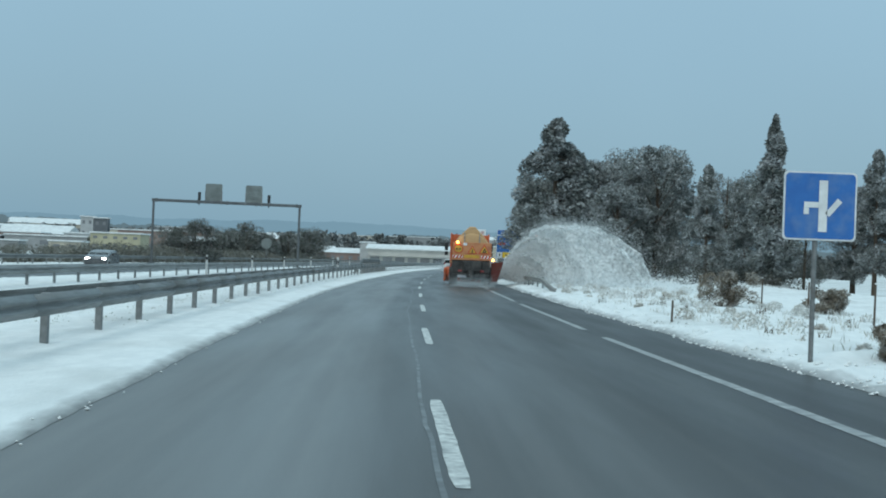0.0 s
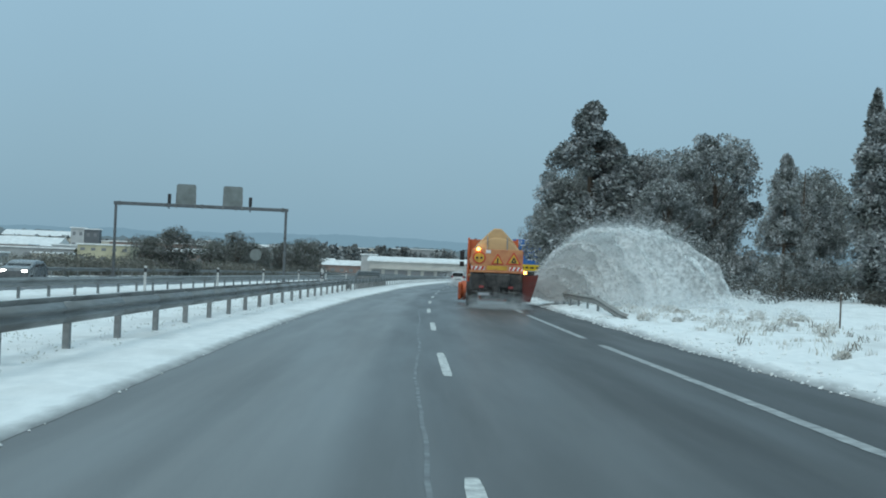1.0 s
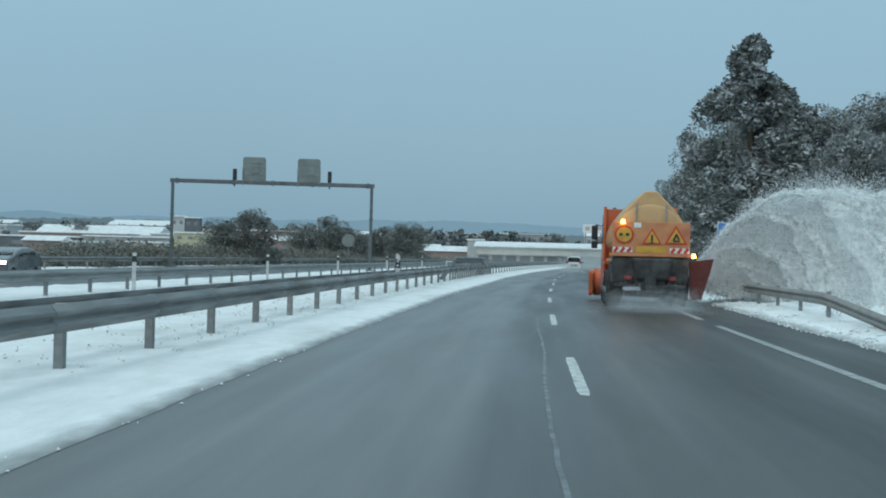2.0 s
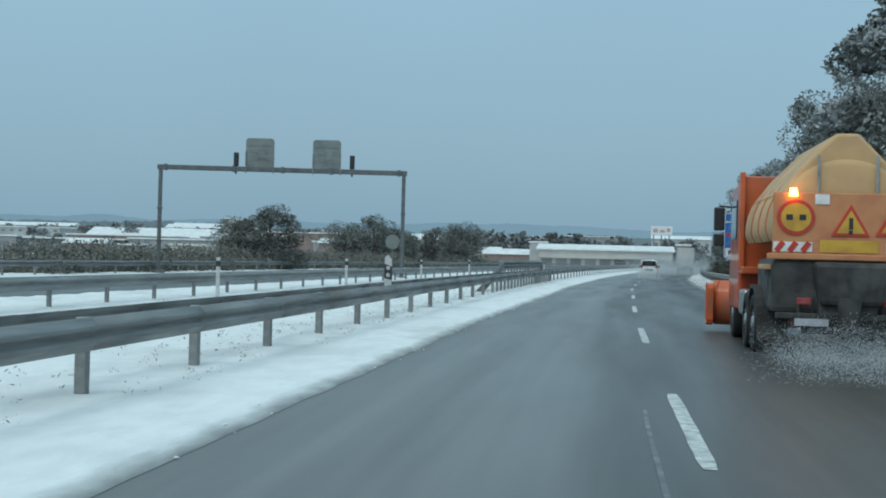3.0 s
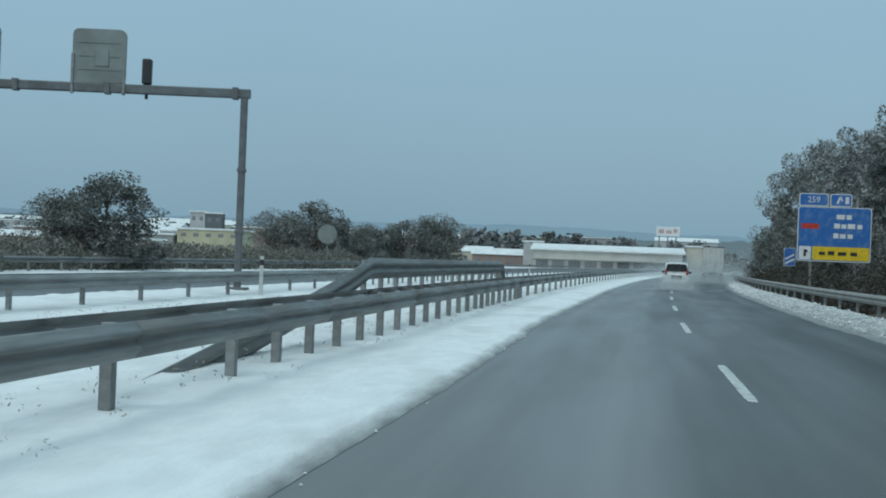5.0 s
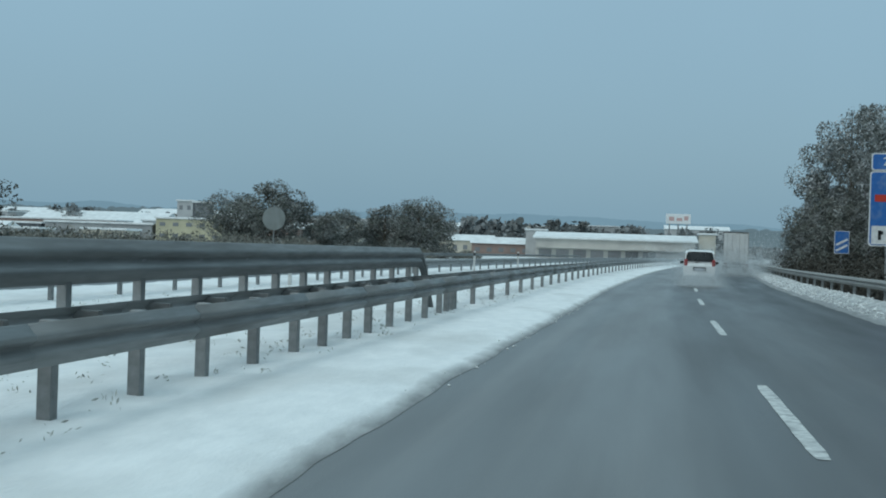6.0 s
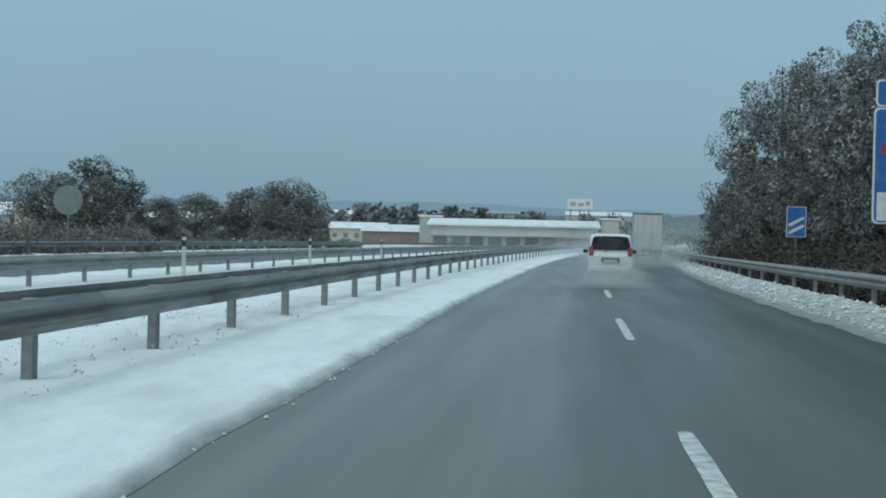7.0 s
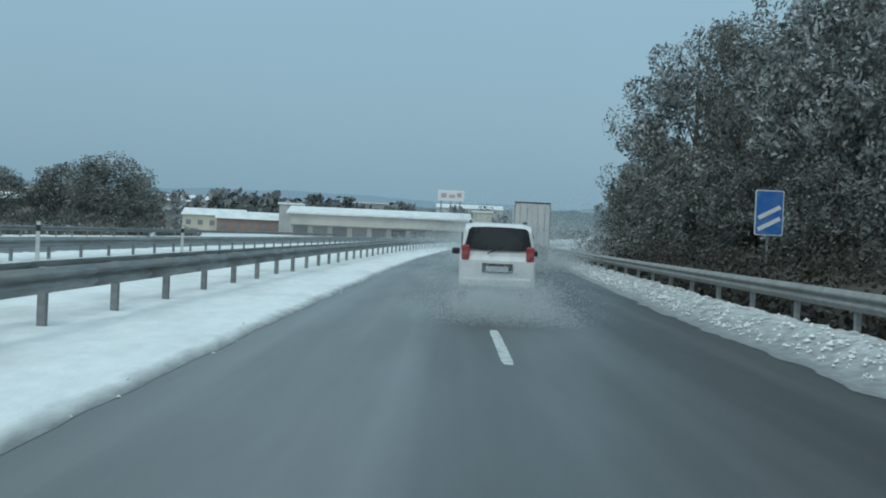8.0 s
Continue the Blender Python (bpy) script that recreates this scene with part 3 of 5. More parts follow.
# large direction sign behind the right-hand rail
SW, SH = 4.4, 3.35
s = thing("direction_sign", "large blue motorway direction sign with a yellow strip on two posts", "direction sign", (8.35 + SW / 2, 181.4, 0.3))
for sx in (-1.35, 1.35):
    bm = bmesh.new()
    box(bm, (sx, 0.12, 2.9), (0.14, 0.12, 6.2), 0.015)
    part("post", bm, M_POST, s)
zc = 2.0 + SH / 2
for nm, w, h, m, y in (("border", SW, SH, M_WHITE, -0.02), ("face", SW - 0.1, SH - 0.1, M_BLUE, -0.026)):
    part(nm, plate(w, h, 0.14, 0.05, y), m, s).location = (0, 0, zc)
ob = part("yellow_strip", plate(SW - 1.0, 0.82, 0.04, 0.02, -0.034), M_YELLOW, s, "yellow strip with dark unreadable text")
ob.location = (0.42, 0, 2.5)
for r in ((-0.7, 2.5, 0.36, 0.2, 0), (-0.15, 2.52, 0.4, 0.24, 0), (0.5, 2.5, 0.5, 0.22, 0), (1.2, 2.5, 0.4, 0.22, 0)):
    part("text_bar", bars((r,), -0.042), M_BLACK, ob).location = (-0.42, 0, -2.5)
ob = part("white_field", plate(0.72, 0.82, 0.04, 0.02, -0.034), M_WHITE, s)
ob.location = (-1.72, 0, 2.5)
part("pictogram", bars(((0, 0, 0.14, 0.42, 0), (0.06, 0.1, 0.2, 0.14, 0)), -0.042), M_BLACK, ob)
part("red_panel", plate(1.05, 0.32, 0.03, 0.02, -0.034), M_REDP, s, "red road-number panel").location = (-1.45, 0, 4.15)
for r in ((0.35, 4.75, 0.5, 0.28, 0), (0.85, 4.75, 0.3, 0.28, 0), (0.15, 4.2, 0.35, 0.3, 0), (0.55, 4.18, 0.3, 0.26, 0), (1.0, 4.2, 0.45, 0.3, 0), (1.5, 4.18, 0.3, 0.26, 0), (0.1, 3.6, 0.3, 0.3, 0), (0.5, 3.58, 0.35, 0.26, 0), (0.95, 3.58, 0.3, 0.26, 0)):
    part("text_bar", bars((r,), -0.034), M_WHITE, s)
for dx, w in ((-1.28, 1.75), (0.35, 1.3)):
    hd = part("header_plate", plate(w, 0.78, 0.12, 0.05, -0.02), M_WHITE, s)
    hd.location = (dx, 0, 2.0 + SH + 0.42)
    part("face", plate(w - 0.1, 0.68, 0.1, 0.05, -0.026), M_BLUE, hd)
    if w > 1.5:
        lettering("259", 0.52, (0, -0.034, 0), M_WHITE, hd, "exit_figures")
    else:
        part("arrow", bars(((-0.15, 0, 0.12, 0.45, 22), (0.0, 0.1, 0.12, 0.3, -25), (0.35, 0, 0.22, 0.42, 0)), -0.034), M_WHITE, hd)


def countdown(loc, n, label):
    s = thing("countdown_sign", label, "road sign", loc, "exit countdown signs")
    bm = bmesh.new()
    tube(bm, (0, 0.06, -0.4), (0, 0.06, 3.0), 0.04, seg=10)
    part("post", bm, M_POST, s)
    part("border", plate(0.9, 1.42, 0.05, 0.03, -0.02), M_WHITE, s).location = (0, 0, 2.5)
    part("face", plate(0.84, 1.36, 0.05, 0.03, -0.026), M_BLUE, s).location = (0, 0, 2.5)
    for k in range(n):
        part("stripe", bars(((0, -0.35 + 0.36 * k, 0.78, 0.13, -28),), -0.034), M_WHITE, s, "slanting white stripe").location = (0, 0, 2.5)


countdown((7.75, 96.3, 0.4), 3, "blue countdown sign with three slanting white stripes")
countdown((10.9, 206, 0.25), 2, "blue countdown sign with two slanting white stripes")

# round and octagonal sign backs on the far side
s = thing("road_sign", "grey back of a round road sign on a thin post", "road sign", (-30.8, 226.2, 0))
bm = bmesh.new()
tube(bm, (0, 0, -0.2), (0, 0, 4.3), 0.06, seg=8)
part("post", bm, M_POST, s)
bm = bmesh.new()
tube(bm, (0, -0.09, 3.5), (0, -0.05, 3.5), 0.95, seg=24)
part("disc", bm, M_PANEL, s)


M_MARK = mat("weathered_white_plastic", (0.52, 0.53, 0.52), 0.6, scale=5, dirt=(0.3, 0.3, 0.29), dscale=3)


def marker(loc, h=1.3, rz=0.0):
    s = thing("marker_post", "slim white roadside marker post with a dark band", "marker post", loc, "marker posts", rz=rz)
    bm = bmesh.new()
    hull(bm, [(-0.06, -0.05), (0.06, -0.05), (0.07, 0.0), (0.04, 0.05), (-0.04, 0.05), (-0.07, 0.0)], -0.2, h, "Z")
    part("body", bm, M_MARK, s)
    bm = bmesh.new()
    hull(bm, [(-0.068, -0.056), (0.068, -0.056), (0.078, 0.0), (0.045, 0.056), (-0.045, 0.056), (-0.078, 0.0)], h - 0.32, h - 0.12, "Z")
    part("band", bm, M_BLACK, s)
    return s


for y in (74, 96, 117.5, 141, 165, 187, 208, 230):
    marker((cx(y) - 14.2, y, 0.05), 1.4)
for x, y, k in ((13.4, 23.6, 1.25), (13.6, 31.6, 1.2), (13.6, 38.6, 1.25), (13.8, 45.6, 1.2), (14.1, 54.5, 1.25), (7.2, 22.0, 0.6)):
    s = thing("fence_post", "thin weathered wooden post in the verge snow" if k > 1 else "short dark stake beside the ploughed road edge", "post", (x, y, 0.2), "verge posts")
    bm = bmesh.new()
    tube(bm, (0, 0, -0.4), (0.02, 0.01, k), 0.035, 0.03, 7)
    part("stake", bm, M_BARK, s)
    bm = bmesh.new()
    tube(bm, (0.02, 0.01, k), (0.02, 0.01, k + 0.04), 0.034, 0.02, 7)
    part("snow_cap", bm, M_SNOW, s)
M_REFLEX = mat("grey_reflector", (0.46, 0.47, 0.48), 0.3, scale=9)
s = thing("marker_post", "tall white marker post with black band and two grey reflectors", "marker post", (-7.02, 83.9, 0.05), "marker posts", rz=4)
bm = bmesh.new()
hull(bm, [(-0.09, 0.62), (0.09, 0.62), (0.09, 1.5), (-0.02, 1.62), (-0.09, 1.55)], -0.035, 0.035, "Y")
bmesh.ops.bevel(bm, geom=bm.edges[:], offset=0.012, segments=2, profile=0.5, affect="EDGES")
part("body", bm, M_MARK, s)
bm = bmesh.new()
hull(bm, [(-0.096, 1.04), (0.096, 1.0), (0.096, 1.33), (-0.096, 1.40)], -0.041, 0.041, "Y")
band = part("band", bm, M_BLACK, s, "slanting black band")
for z in (1.12, 1.30):
    bm = bmesh.new()
    tube(bm, (0, -0.055, z), (0, -0.038, z), 0.05, seg=16)
    part("reflector", bm, M_REFLEX, band)


# ---- trees ----
def leaves(name, clumps, n_each, leaf, material, parent, rng, flat_bias=0.0, slim=0.42, upright=False, core=False):
    """Small tilted leaf tufts scattered through clumps (centre, radii)."""
    quads = []
    for (c, r) in clumps:
        d = rng.normal(size=(n_each, 3))
        d /= np.linalg.norm(d, axis=1)[:, None]
        rad = rng.uniform(0.1, 1.0, n_each) ** 0.7 if core else rng.uniform(0.45, 1.08, n_each) ** 0.6
        p = np.asarray(c) + d * rad[:, None] * np.asarray(r)
        a = rng.normal(size=(n_each, 3))
        a[:, 2] -= flat_bias
        if upright:
            a = a * (0.35, 0.35, 0) + (0, 0, 1.0)
        a /= np.linalg.norm(a, axis=1)[:, None]
        b = np.cross(a, rng.normal(size=(n_each, 3)))
        b /= np.linalg.norm(b, axis=1)[:, None]
        s = leaf * rng.uniform(0.55, 1.5, n_each)[:, None]
        u, w = a * s, b * s * slim
        quads.append(np.stack([p - u, p + w, p + u, p - w], 1).reshape(-1, 3))
    pts = np.concatenate(quads)
    n = len(pts) // 4
    me = bpy.data.meshes.new(name)
    me.vertices.add(4 * n)
    me.loops.add(4 * n)
    me.polygons.add(n)
    me.vertices.foreach_set("co", pts.astype(np.float32).ravel())
    me.loops.foreach_set("vertex_index", np.arange(4 * n, dtype=np.int32))
    me.polygons.foreach_set("loop_start", np.arange(0, 4 * n, 4, dtype=np.int32))
    me.update(calc_edges=True)
    me.materials.append(material)
    ob = new(name, me)
    ob.parent = parent
    return ob


def tree(kind, h, w, seed, label, material):
    rng = np.random.default_rng(seed)
    t = thing("tree", label, "tree", (0, 0, 0), "roadside trees")
    bm = bmesh.new()
    lean = rng.normal(0, 0.02 * h, 2)
    pts = [Vector((lean[0] * (k / 5) ** 2, lean[1] * (k / 5) ** 2, h * 0.92 * k / 5 - 0.4 * (k == 0))) for k in range(6)]
    for k in range(5):
        r0, r1 = 0.022 * h * (1 - k / 5.6), 0.022 * h * (1 - (k + 1) / 5.6)
        tube(bm, pts[k], pts[k + 1], r0, r1, 8)
    clumps = []
    if kind == "cypress":
        n = 46
        for i in range(n):
            z = h * (0.06 + 0.92 * i / n)
            r = w * 0.5 * (1 - (i / n) ** 2.2) * (0.55 + 0.45 * min(1, i / 8))
            a = rng.uniform(0, 6.28)
            q = r * rng.uniform(0.1, 0.55)
            clumps.append(((q * math.cos(a), q * math.sin(a), z), (r * 0.62 + 0.12, r * 0.62 + 0.12, h * 0.055)))
    elif kind == "conifer":
        n = 84
        for i in range(n):
            f = rng.uniform(0, 1) ** 0.9
            z = h * (0.10 + 0.86 * f)
            r = w * 0.5 * (1 - f) ** 0.58 * rng.uniform(0.35, 1.0)
            a = i * 2.4 + rng.normal(0, 0.3)
            e = (r * math.cos(a), r * math.sin(a), z)
            lump = (w * 0.14 + 0.2) * (1 - 0.62 * f)
            clumps.append((e, (lump, lump, h * 0.045 + 0.12)))
            if r > w * 0.12:
                tube(bm, (0, 0, z - 0.1), e, 0.05, 0.015, 5)
    else:
        n = 52
        for i in range(n):
            d = rng.normal(size=3)
            d /= np.linalg.norm(d)
            q = rng.uniform(0.25, 1.0) ** 0.5
            base = 0.60 if kind == "round" else 0.56
            e = (d[0] * q * w * 0.42, d[1] * q * w * 0.42, h * base + d[2] * q * h * 0.36)
            lump = w * rng.uniform(0.085, 0.17)
            clumps.append((e, (lump, lump, lump * 0.8)))
            if i % 3 == 0:
                tube(bm, (0, 0, max(h * 0.2, e[2] - h * 0.25)), e, 0.06, 0.02, 5)
        for i in range(16):
            a = rng.uniform(0, 6.28)
            q = w * rng.uniform(0.15, 0.42)
            clumps.append(((q * math.cos(a), q * math.sin(a), h * rng.uniform(0.08, 0.26)), (w * 0.12, w * 0.12, w * 0.10)))
    part("trunk", bm, M_BARK, t)
    leaves("crown", clumps, int((24000 if h > 8 else 14000) / len(clumps)), 0.11 if h > 8 else 0.093, material, t, rng)
    return t


KINDS = {
    "pine": tree("pine", 12, 8.5, 11, "tall dark pine with an uneven crown lightly dusted with snow", M_LEAF),
    "pine2": tree("pine", 12, 7.0, 12, "dark green pine with a ragged snow-dusted crown", M_LEAF),
    "round": tree("round", 12, 10, 13, "broad dark evergreen tree with a dense rounded crown", M_LEAF2),
    "conifer": tree("conifer", 12, 6.4, 14, "pointed conifer with snow-dusted branches", M_LEAF),
    "cypress": tree("cypress", 12, 3.0, 15, "slender dark cypress tree", M_LEAF),
    "olive": tree("round", 6, 6.5, 16, "low bushy evergreen tree beside the opposite carriageway", M_LEAF2),
    "olive2": tree("pine", 6, 6.0, 17, "dark bushy roadside tree with an uneven crown", M_LEAF2),
}
BASE_H = {"olive": 6.0, "olive2": 6.0}
used = set()


def plant(kind, x, y, h, w=1.0, z=0.0):
    k = h / BASE_H.get(kind, 12.0)
    m = pose(x, y, z, 0, 0, (x * 37 + y * 91) % 360) @ Matrix.Diagonal((k * w, k * w, k, 1))
    if kind in used:
        s = KINDS[kind].scale
        copy_thing(KINDS[kind], m @ Matrix.Diagonal((1 / s.x, 1 / s.y, 1 / s.z, 1)))
    else:
        KINDS[kind].matrix_basis = m
        used.add(kind)


# first wood on the right
for k, x, y, h, w in (("conifer", 11.2, 112.5, 14.9, 1.36), ("round", 10.6, 122, 10.5, 0.75), ("pine2", 15.5, 116, 12.3, 1.0), ("pine2", 20.3, 110, 13.7, 1.0), ("round", 21.5, 118, 9.8, 0.72), ("cypress", 26.3, 90, 13.4, 1.25), ("pine", 25.5, 104, 10.4, 1.0), ("round", 31, 98, 9.6, 0.68), ("conifer", 35, 92, 11.2, 0.85), ("pine2", 36, 101, 9.8, 1.15), ("conifer", 22.5, 97, 9.9, 0.85), ("pine", 42, 94, 13.4, 0.90), ("cypress", 39.5, 88, 13.2, 1.38), ("round", 47, 90, 9.1, 0.75), ("pine2", 16.2, 106, 9.4, 1.10), ("round", 29, 112, 10.1, 0.75), ("pine", 53, 97, 14.6, 0.90), ("pine", 12.3, 136, 14.6, 0.92), ("pine2", 17, 150, 15.2, 1.0), ("round", 14.2, 161, 12.2, 0.60), ("pine", 23, 167, 17.0, 0.95), ("pine2", 26, 140, 12.6, 1.10), ("round", 33, 128, 11.8, 0.75), ("pine", 23, 130, 14.4, 0.90)):
    plant(k, x, y, h, w, 0.5)
# second wood on the right, past the direction sign
for k, x, y, h, w in (("round", 17.2, 268, 7.7, 0.60), ("pine", 19.0, 255, 17.3, 0.90), ("round", 19.7, 243, 15.0, 0.66), ("round", 20.4, 236, 14.0, 0.60), ("pine2", 19.6, 229, 14.7, 1.10), ("pine", 18.5, 221, 15.3, 0.90), ("round", 19.5, 212, 11.2, 0.71), ("pine2", 18.6, 203, 13.6, 1.10), ("pine", 22, 195, 18.9, 0.81), ("round", 25.5, 226, 15.8, 0.60), ("pine", 27, 240, 21.9, 0.81), ("pine2", 25, 256, 15.4, 1.00), ("round", 28, 206, 15.8, 0.60), ("pine", 31, 218, 23.1, 0.81), ("conifer", 24, 270, 10.3, 1.20), ("round", 19.5, 186, 11.4, 0.52), ("pine2", 25, 180, 16.5, 0.90), ("pine", 32, 190, 20.7, 0.81), ("round", 36, 250, 13.1, 0.75)):
    plant(k, x, y, h, w, 0.3)
# low trees along its edge
for k, x, y, h, w in (("olive", 15.6, 259, 5.2, 1.16), ("olive2", 15.4, 248, 8.1, 0.92), ("olive", 15.4, 240, 6.5, 1.05), ("olive2", 15.8, 233, 6.2, 1.07), ("olive2", 15.8, 226, 5.5, 1.07), ("olive", 15.6, 215, 4.8, 1.16), ("olive2", 16, 205, 5.5, 1.07), ("olive", 16.2, 195, 4.8, 1.26), ("olive2", 16.8, 186, 5.5, 1.07)):
    plant(k, x, y, h, w, 0.3)
# clumps beyond the opposite carriageway
for k, x, y, h, w in (("olive", -34.8, 178.5, 6.2, 1.2), ("olive", -38.6, 181, 5.0, 1.1), ("olive2", -38.5, 255, 8.1, 1.23), ("olive", -43.5, 258, 6.7, 1.23), ("olive", -34.8, 262, 4.8, 1.1), ("olive", -30.6, 302, 8.1, 1.23), ("olive2", -36, 306, 7.6, 1.23), ("olive", -41, 300, 6.3, 1.35), ("olive2", -33, 330, 7.6, 1.12)):
    plant(k, x, y, h, w, 0.0)


def scrub(name, label, spots, material, leaf, n, seed, **more):
    rng = np.random.default_rng(seed)
    clumps = [((x, y, z + r * 0.45), (r, r, r * 0.7)) for x, y, z, r in spots]
    ob = leaves(name, clumps, n, leaf, material, None, rng, **more)
    return tagged(ob, label, "scrub", kind="stuff")


rs = random.Random(5)
rh = random.Random(77)
scrub("hedgerow", "grey-brown winter hedges between the snowy fields and sheds", [(-x + rh.gauss(0, 2.0), y + rh.gauss(0, 3), 0.1, rh.uniform(0.7, 1.9)) for x, y in [(58 + 100 * k / 110, 300 + 95 * rh.random()) for k in range(110)] + [(46 + 70 * rh.random(), 245 + 10 * rh.random()) for k in range(40)]], M_SCRUB, 0.16, 170, 78)
scrub("roadside_scrub", "low dark grey-green scrub behind the opposite guard rail", [(cx(y) - 35.2 - 3.5 * rs.random(), y, 0.1, rs.uniform(0.5, 1.15)) for y in steps(60, 330, 1.0)] + [(cx(y) - 33.9 - 1.8 * rs.random(), y, 0.1, rs.uniform(0.8, 1.25)) for y in steps(126, 245, 0.8)] + [(cx(y) - 36.4 - 2.5 * rs.random(), y, 0.3, rs.uniform(1.2, 1.9)) for y in steps(128, 250, 1.0)], M_SCRUB, 0.115, 230, 3)
scrub("frosted_grass", "frosted grass and weeds standing in the verge snow", [(cx(y) + 7.6 + 8 * rs.random() ** 1.4, y + rs.uniform(-1, 1), 0.2, rs.uniform(0.12, 0.3)) for y in steps(-4, 72, 0.3)], M_GRASS, 0.09, 22, 4, slim=0.12, upright=True)
scrub("snowy_shrubs", "low shrubs bowed under fresh snow on the verge", [(cx(y) + 7.7 + 9 * rs.random() ** 1.2, y, 0.2, rs.uniform(0.15, 0.42)) for y in steps(-6, 74, 0.8)], M_GRASS, 0.045, 190, 24)
scrub("dry_grass", "dead brown grass tufts poking through the snow", [(cx(y) + rs.uniform(7.3, 13), y, 0.2, rs.uniform(0.12, 0.25)) for y in steps(0, 62, 1.6)], M_DRY, 0.10, 26, 14, slim=0.1, upright=True)
scrub("median_stubble", "short dead stalks and weeds poking through the median snow", [(cx(y) - rs.uniform(5.6, 13.5), y + rs.uniform(-0.6, 0.6), 0.10, rs.uniform(0.06, 0.2)) for y in steps(10, 170, 0.09)], M_STALK, 0.026, 9, 34, slim=0.3)
scrub("undergrowth", "dense dark undergrowth beneath the roadside trees", [(cx(y) + 8.2 + 6 * rs.random(), y, 0.3, rs.uniform(0.8, 1.7)) for y in steps(150, 282, 0.75)] + [(cx(y) + rs.uniform(12, 30), y, 0.5, rs.uniform(0.8, 1.8)) for y in steps(86, 130, 0.6)] + [(cx(y) + rr(y) + 0.75 + 0.7 * rs.random(), y, 0.12, rs.uniform(0.4, 0.62)) for y in steps(146, 282, 0.55)], M_SHADED_LEAF, 0.095, 250, 15)
for loc, h, w in (((12.2, 39.0, 0.2), 1.35, 1.0), ((15.0, 33.6, 0.22), 0.85, 0.8), ((8.7, 7.0, 0.2), 0.6, 0.6)):
    b = thing("bush", "dry brown bush dusted with snow on the verge", "bush", loc, "verge bushes")
    rng = np.random.default_rng(int(loc[1] * 10))
    bm = bmesh.new()
    cl = []
    for k in range(34):
        e = (rng.normal(0, w * 0.42), rng.normal(0, w * 0.42), h * rng.uniform(0.18, 0.95))
        tube(bm, (0, 0, -0.15), e, 0.018, 0.006, 5)
        cl.append((e, (w * 0.28, w * 0.28, h * 0.2)))
    part("stems", bm, M_BARK, b)
    leaves("foliage", cl, 170, 0.085, M_TWIG, b, rng, slim=0.16)

# ---- distance: town, overpass, billboard, hills ----
M_RENDER = [mat("town_wall_" + n, c, 0.8, scale=0.4, dirt=tuple(v * 0.7 for v in c), dscale=0.15) for n, c in (("grey", (0.30, 0.31, 0.31)), ("white", (0.42, 0.43, 0.43)), ("yellow", (0.46, 0.43, 0.30)), ("brown", (0.26, 0.19, 0.165)), ("dark", (0.12, 0.13, 0.14)), ("cream", (0.50, 0.46, 0.38)))]
M_ROOFSNOW = mat("roof_snow", (0.70, 0.72, 0.72), 0.8, scale=0.5)
M_GLASS = mat("dark_glazing", (0.20, 0.21, 0.22), 0.25, scale=2, coat=0.3)


def building(x, y, w, d, h, wall, label, floors=2, bays=6, roof="flat", z=0.0):
    b = thing("building", label, "building", (x, y, z), "buildings of the town")
    bm = bmesh.new()
    box(bm, (0, 0, h / 2 - 1.5), (w, d, h + 3), 0.05)
    body = part("wall", bm, M_RENDER[wall], b)
    bm = bmesh.new()
    if roof == "flat":
        box(bm, (0, 0, h + 0.25), (w + 0.8, d + 0.8, 0.5), 0.12)
    else:
        hull(bm, [(-d / 2 - 0.5, h), (d / 2 + 0.5, h), (0, h + 0.16 * d)], -w / 2 - 0.5, w / 2 + 0.5, "X")
    part("roof", bm, M_ROOFSNOW, b, "snow-covered roof")
    pane = bmesh.new()
    box(pane, (0, 0, 0), (w / bays * 0.42, 0.12, h / max(floors, 1) * 0.32))
    me = mesh_of("window", pane, M_GLASS)
    for f in range(floors):
        for i in range(bays):
            ob = new("window", me)
            ob.parent = body
            ob.location = (-w / 2 + w * (i + 0.5) / bays, -d / 2 - 0.02, h * (f + 0.52) / floors)
    return b


building(-110.5, 452, 17, 14, 5.6, 2, "yellow rendered low building with a snowy roof", 2, 5, z=0.9)
SHEDS = (
    (-134, 455, 28, 20, 4.4, 0, "long grey industrial shed under snow", 1, 3, "flat"),
    (-166, 458, 32, 22, 3.9, 4, "long dark industrial hall with a snow-covered flat roof", 1, 4, "flat"),
    (-196, 456, 24, 20, 4.3, 0, "grey industrial hall with a white flat roof", 1, 3, "flat"),
    (-116, 408, 10, 9, 2.6, 5, "low cream hut beside the motorway fields", 1, 2, "flat"),
    (-133, 402, 9, 8, 2.3, 0, "small grey hut under snow", 1, 2, "flat"),
    (-147, 412, 11, 9, 2.6, 3, "small brown house with a white roof", 1, 3, "gable"),
    (-98, 520, 18, 12, 5.4, 0, "grey warehouse between the snowy roofs", 1, 4, "flat"),
    (-132, 512, 26, 12, 6.2, 1, "white warehouse under a flat snowy roof", 1, 5, "flat"),
    (-176, 520, 40, 14, 5.9, 3, "long brick-brown workshop under snow", 1, 5, "flat"),
    (-84, 452, 12, 10, 4.6, 3, "brown house between roadside trees", 1, 3, "gable"),
)
for x, y, w, d, h, wall, label, floors, bays, roof in SHEDS:
    building(x, y, w, d, h, wall, label, floors, bays, roof, z=0.4)
building(-151.5, 566, 5.5, 4, 13.4, 1, "white tower-like block above the snowy roofs", 3, 2, z=1)
building(-145.6, 566, 6, 4, 13.0, 4, "dark upright block beside a white tower", 3, 2, z=1)
building(-120, 570, 36, 14, 8.5, 3, "long brown building with a snowy roof", 2, 9, z=1)
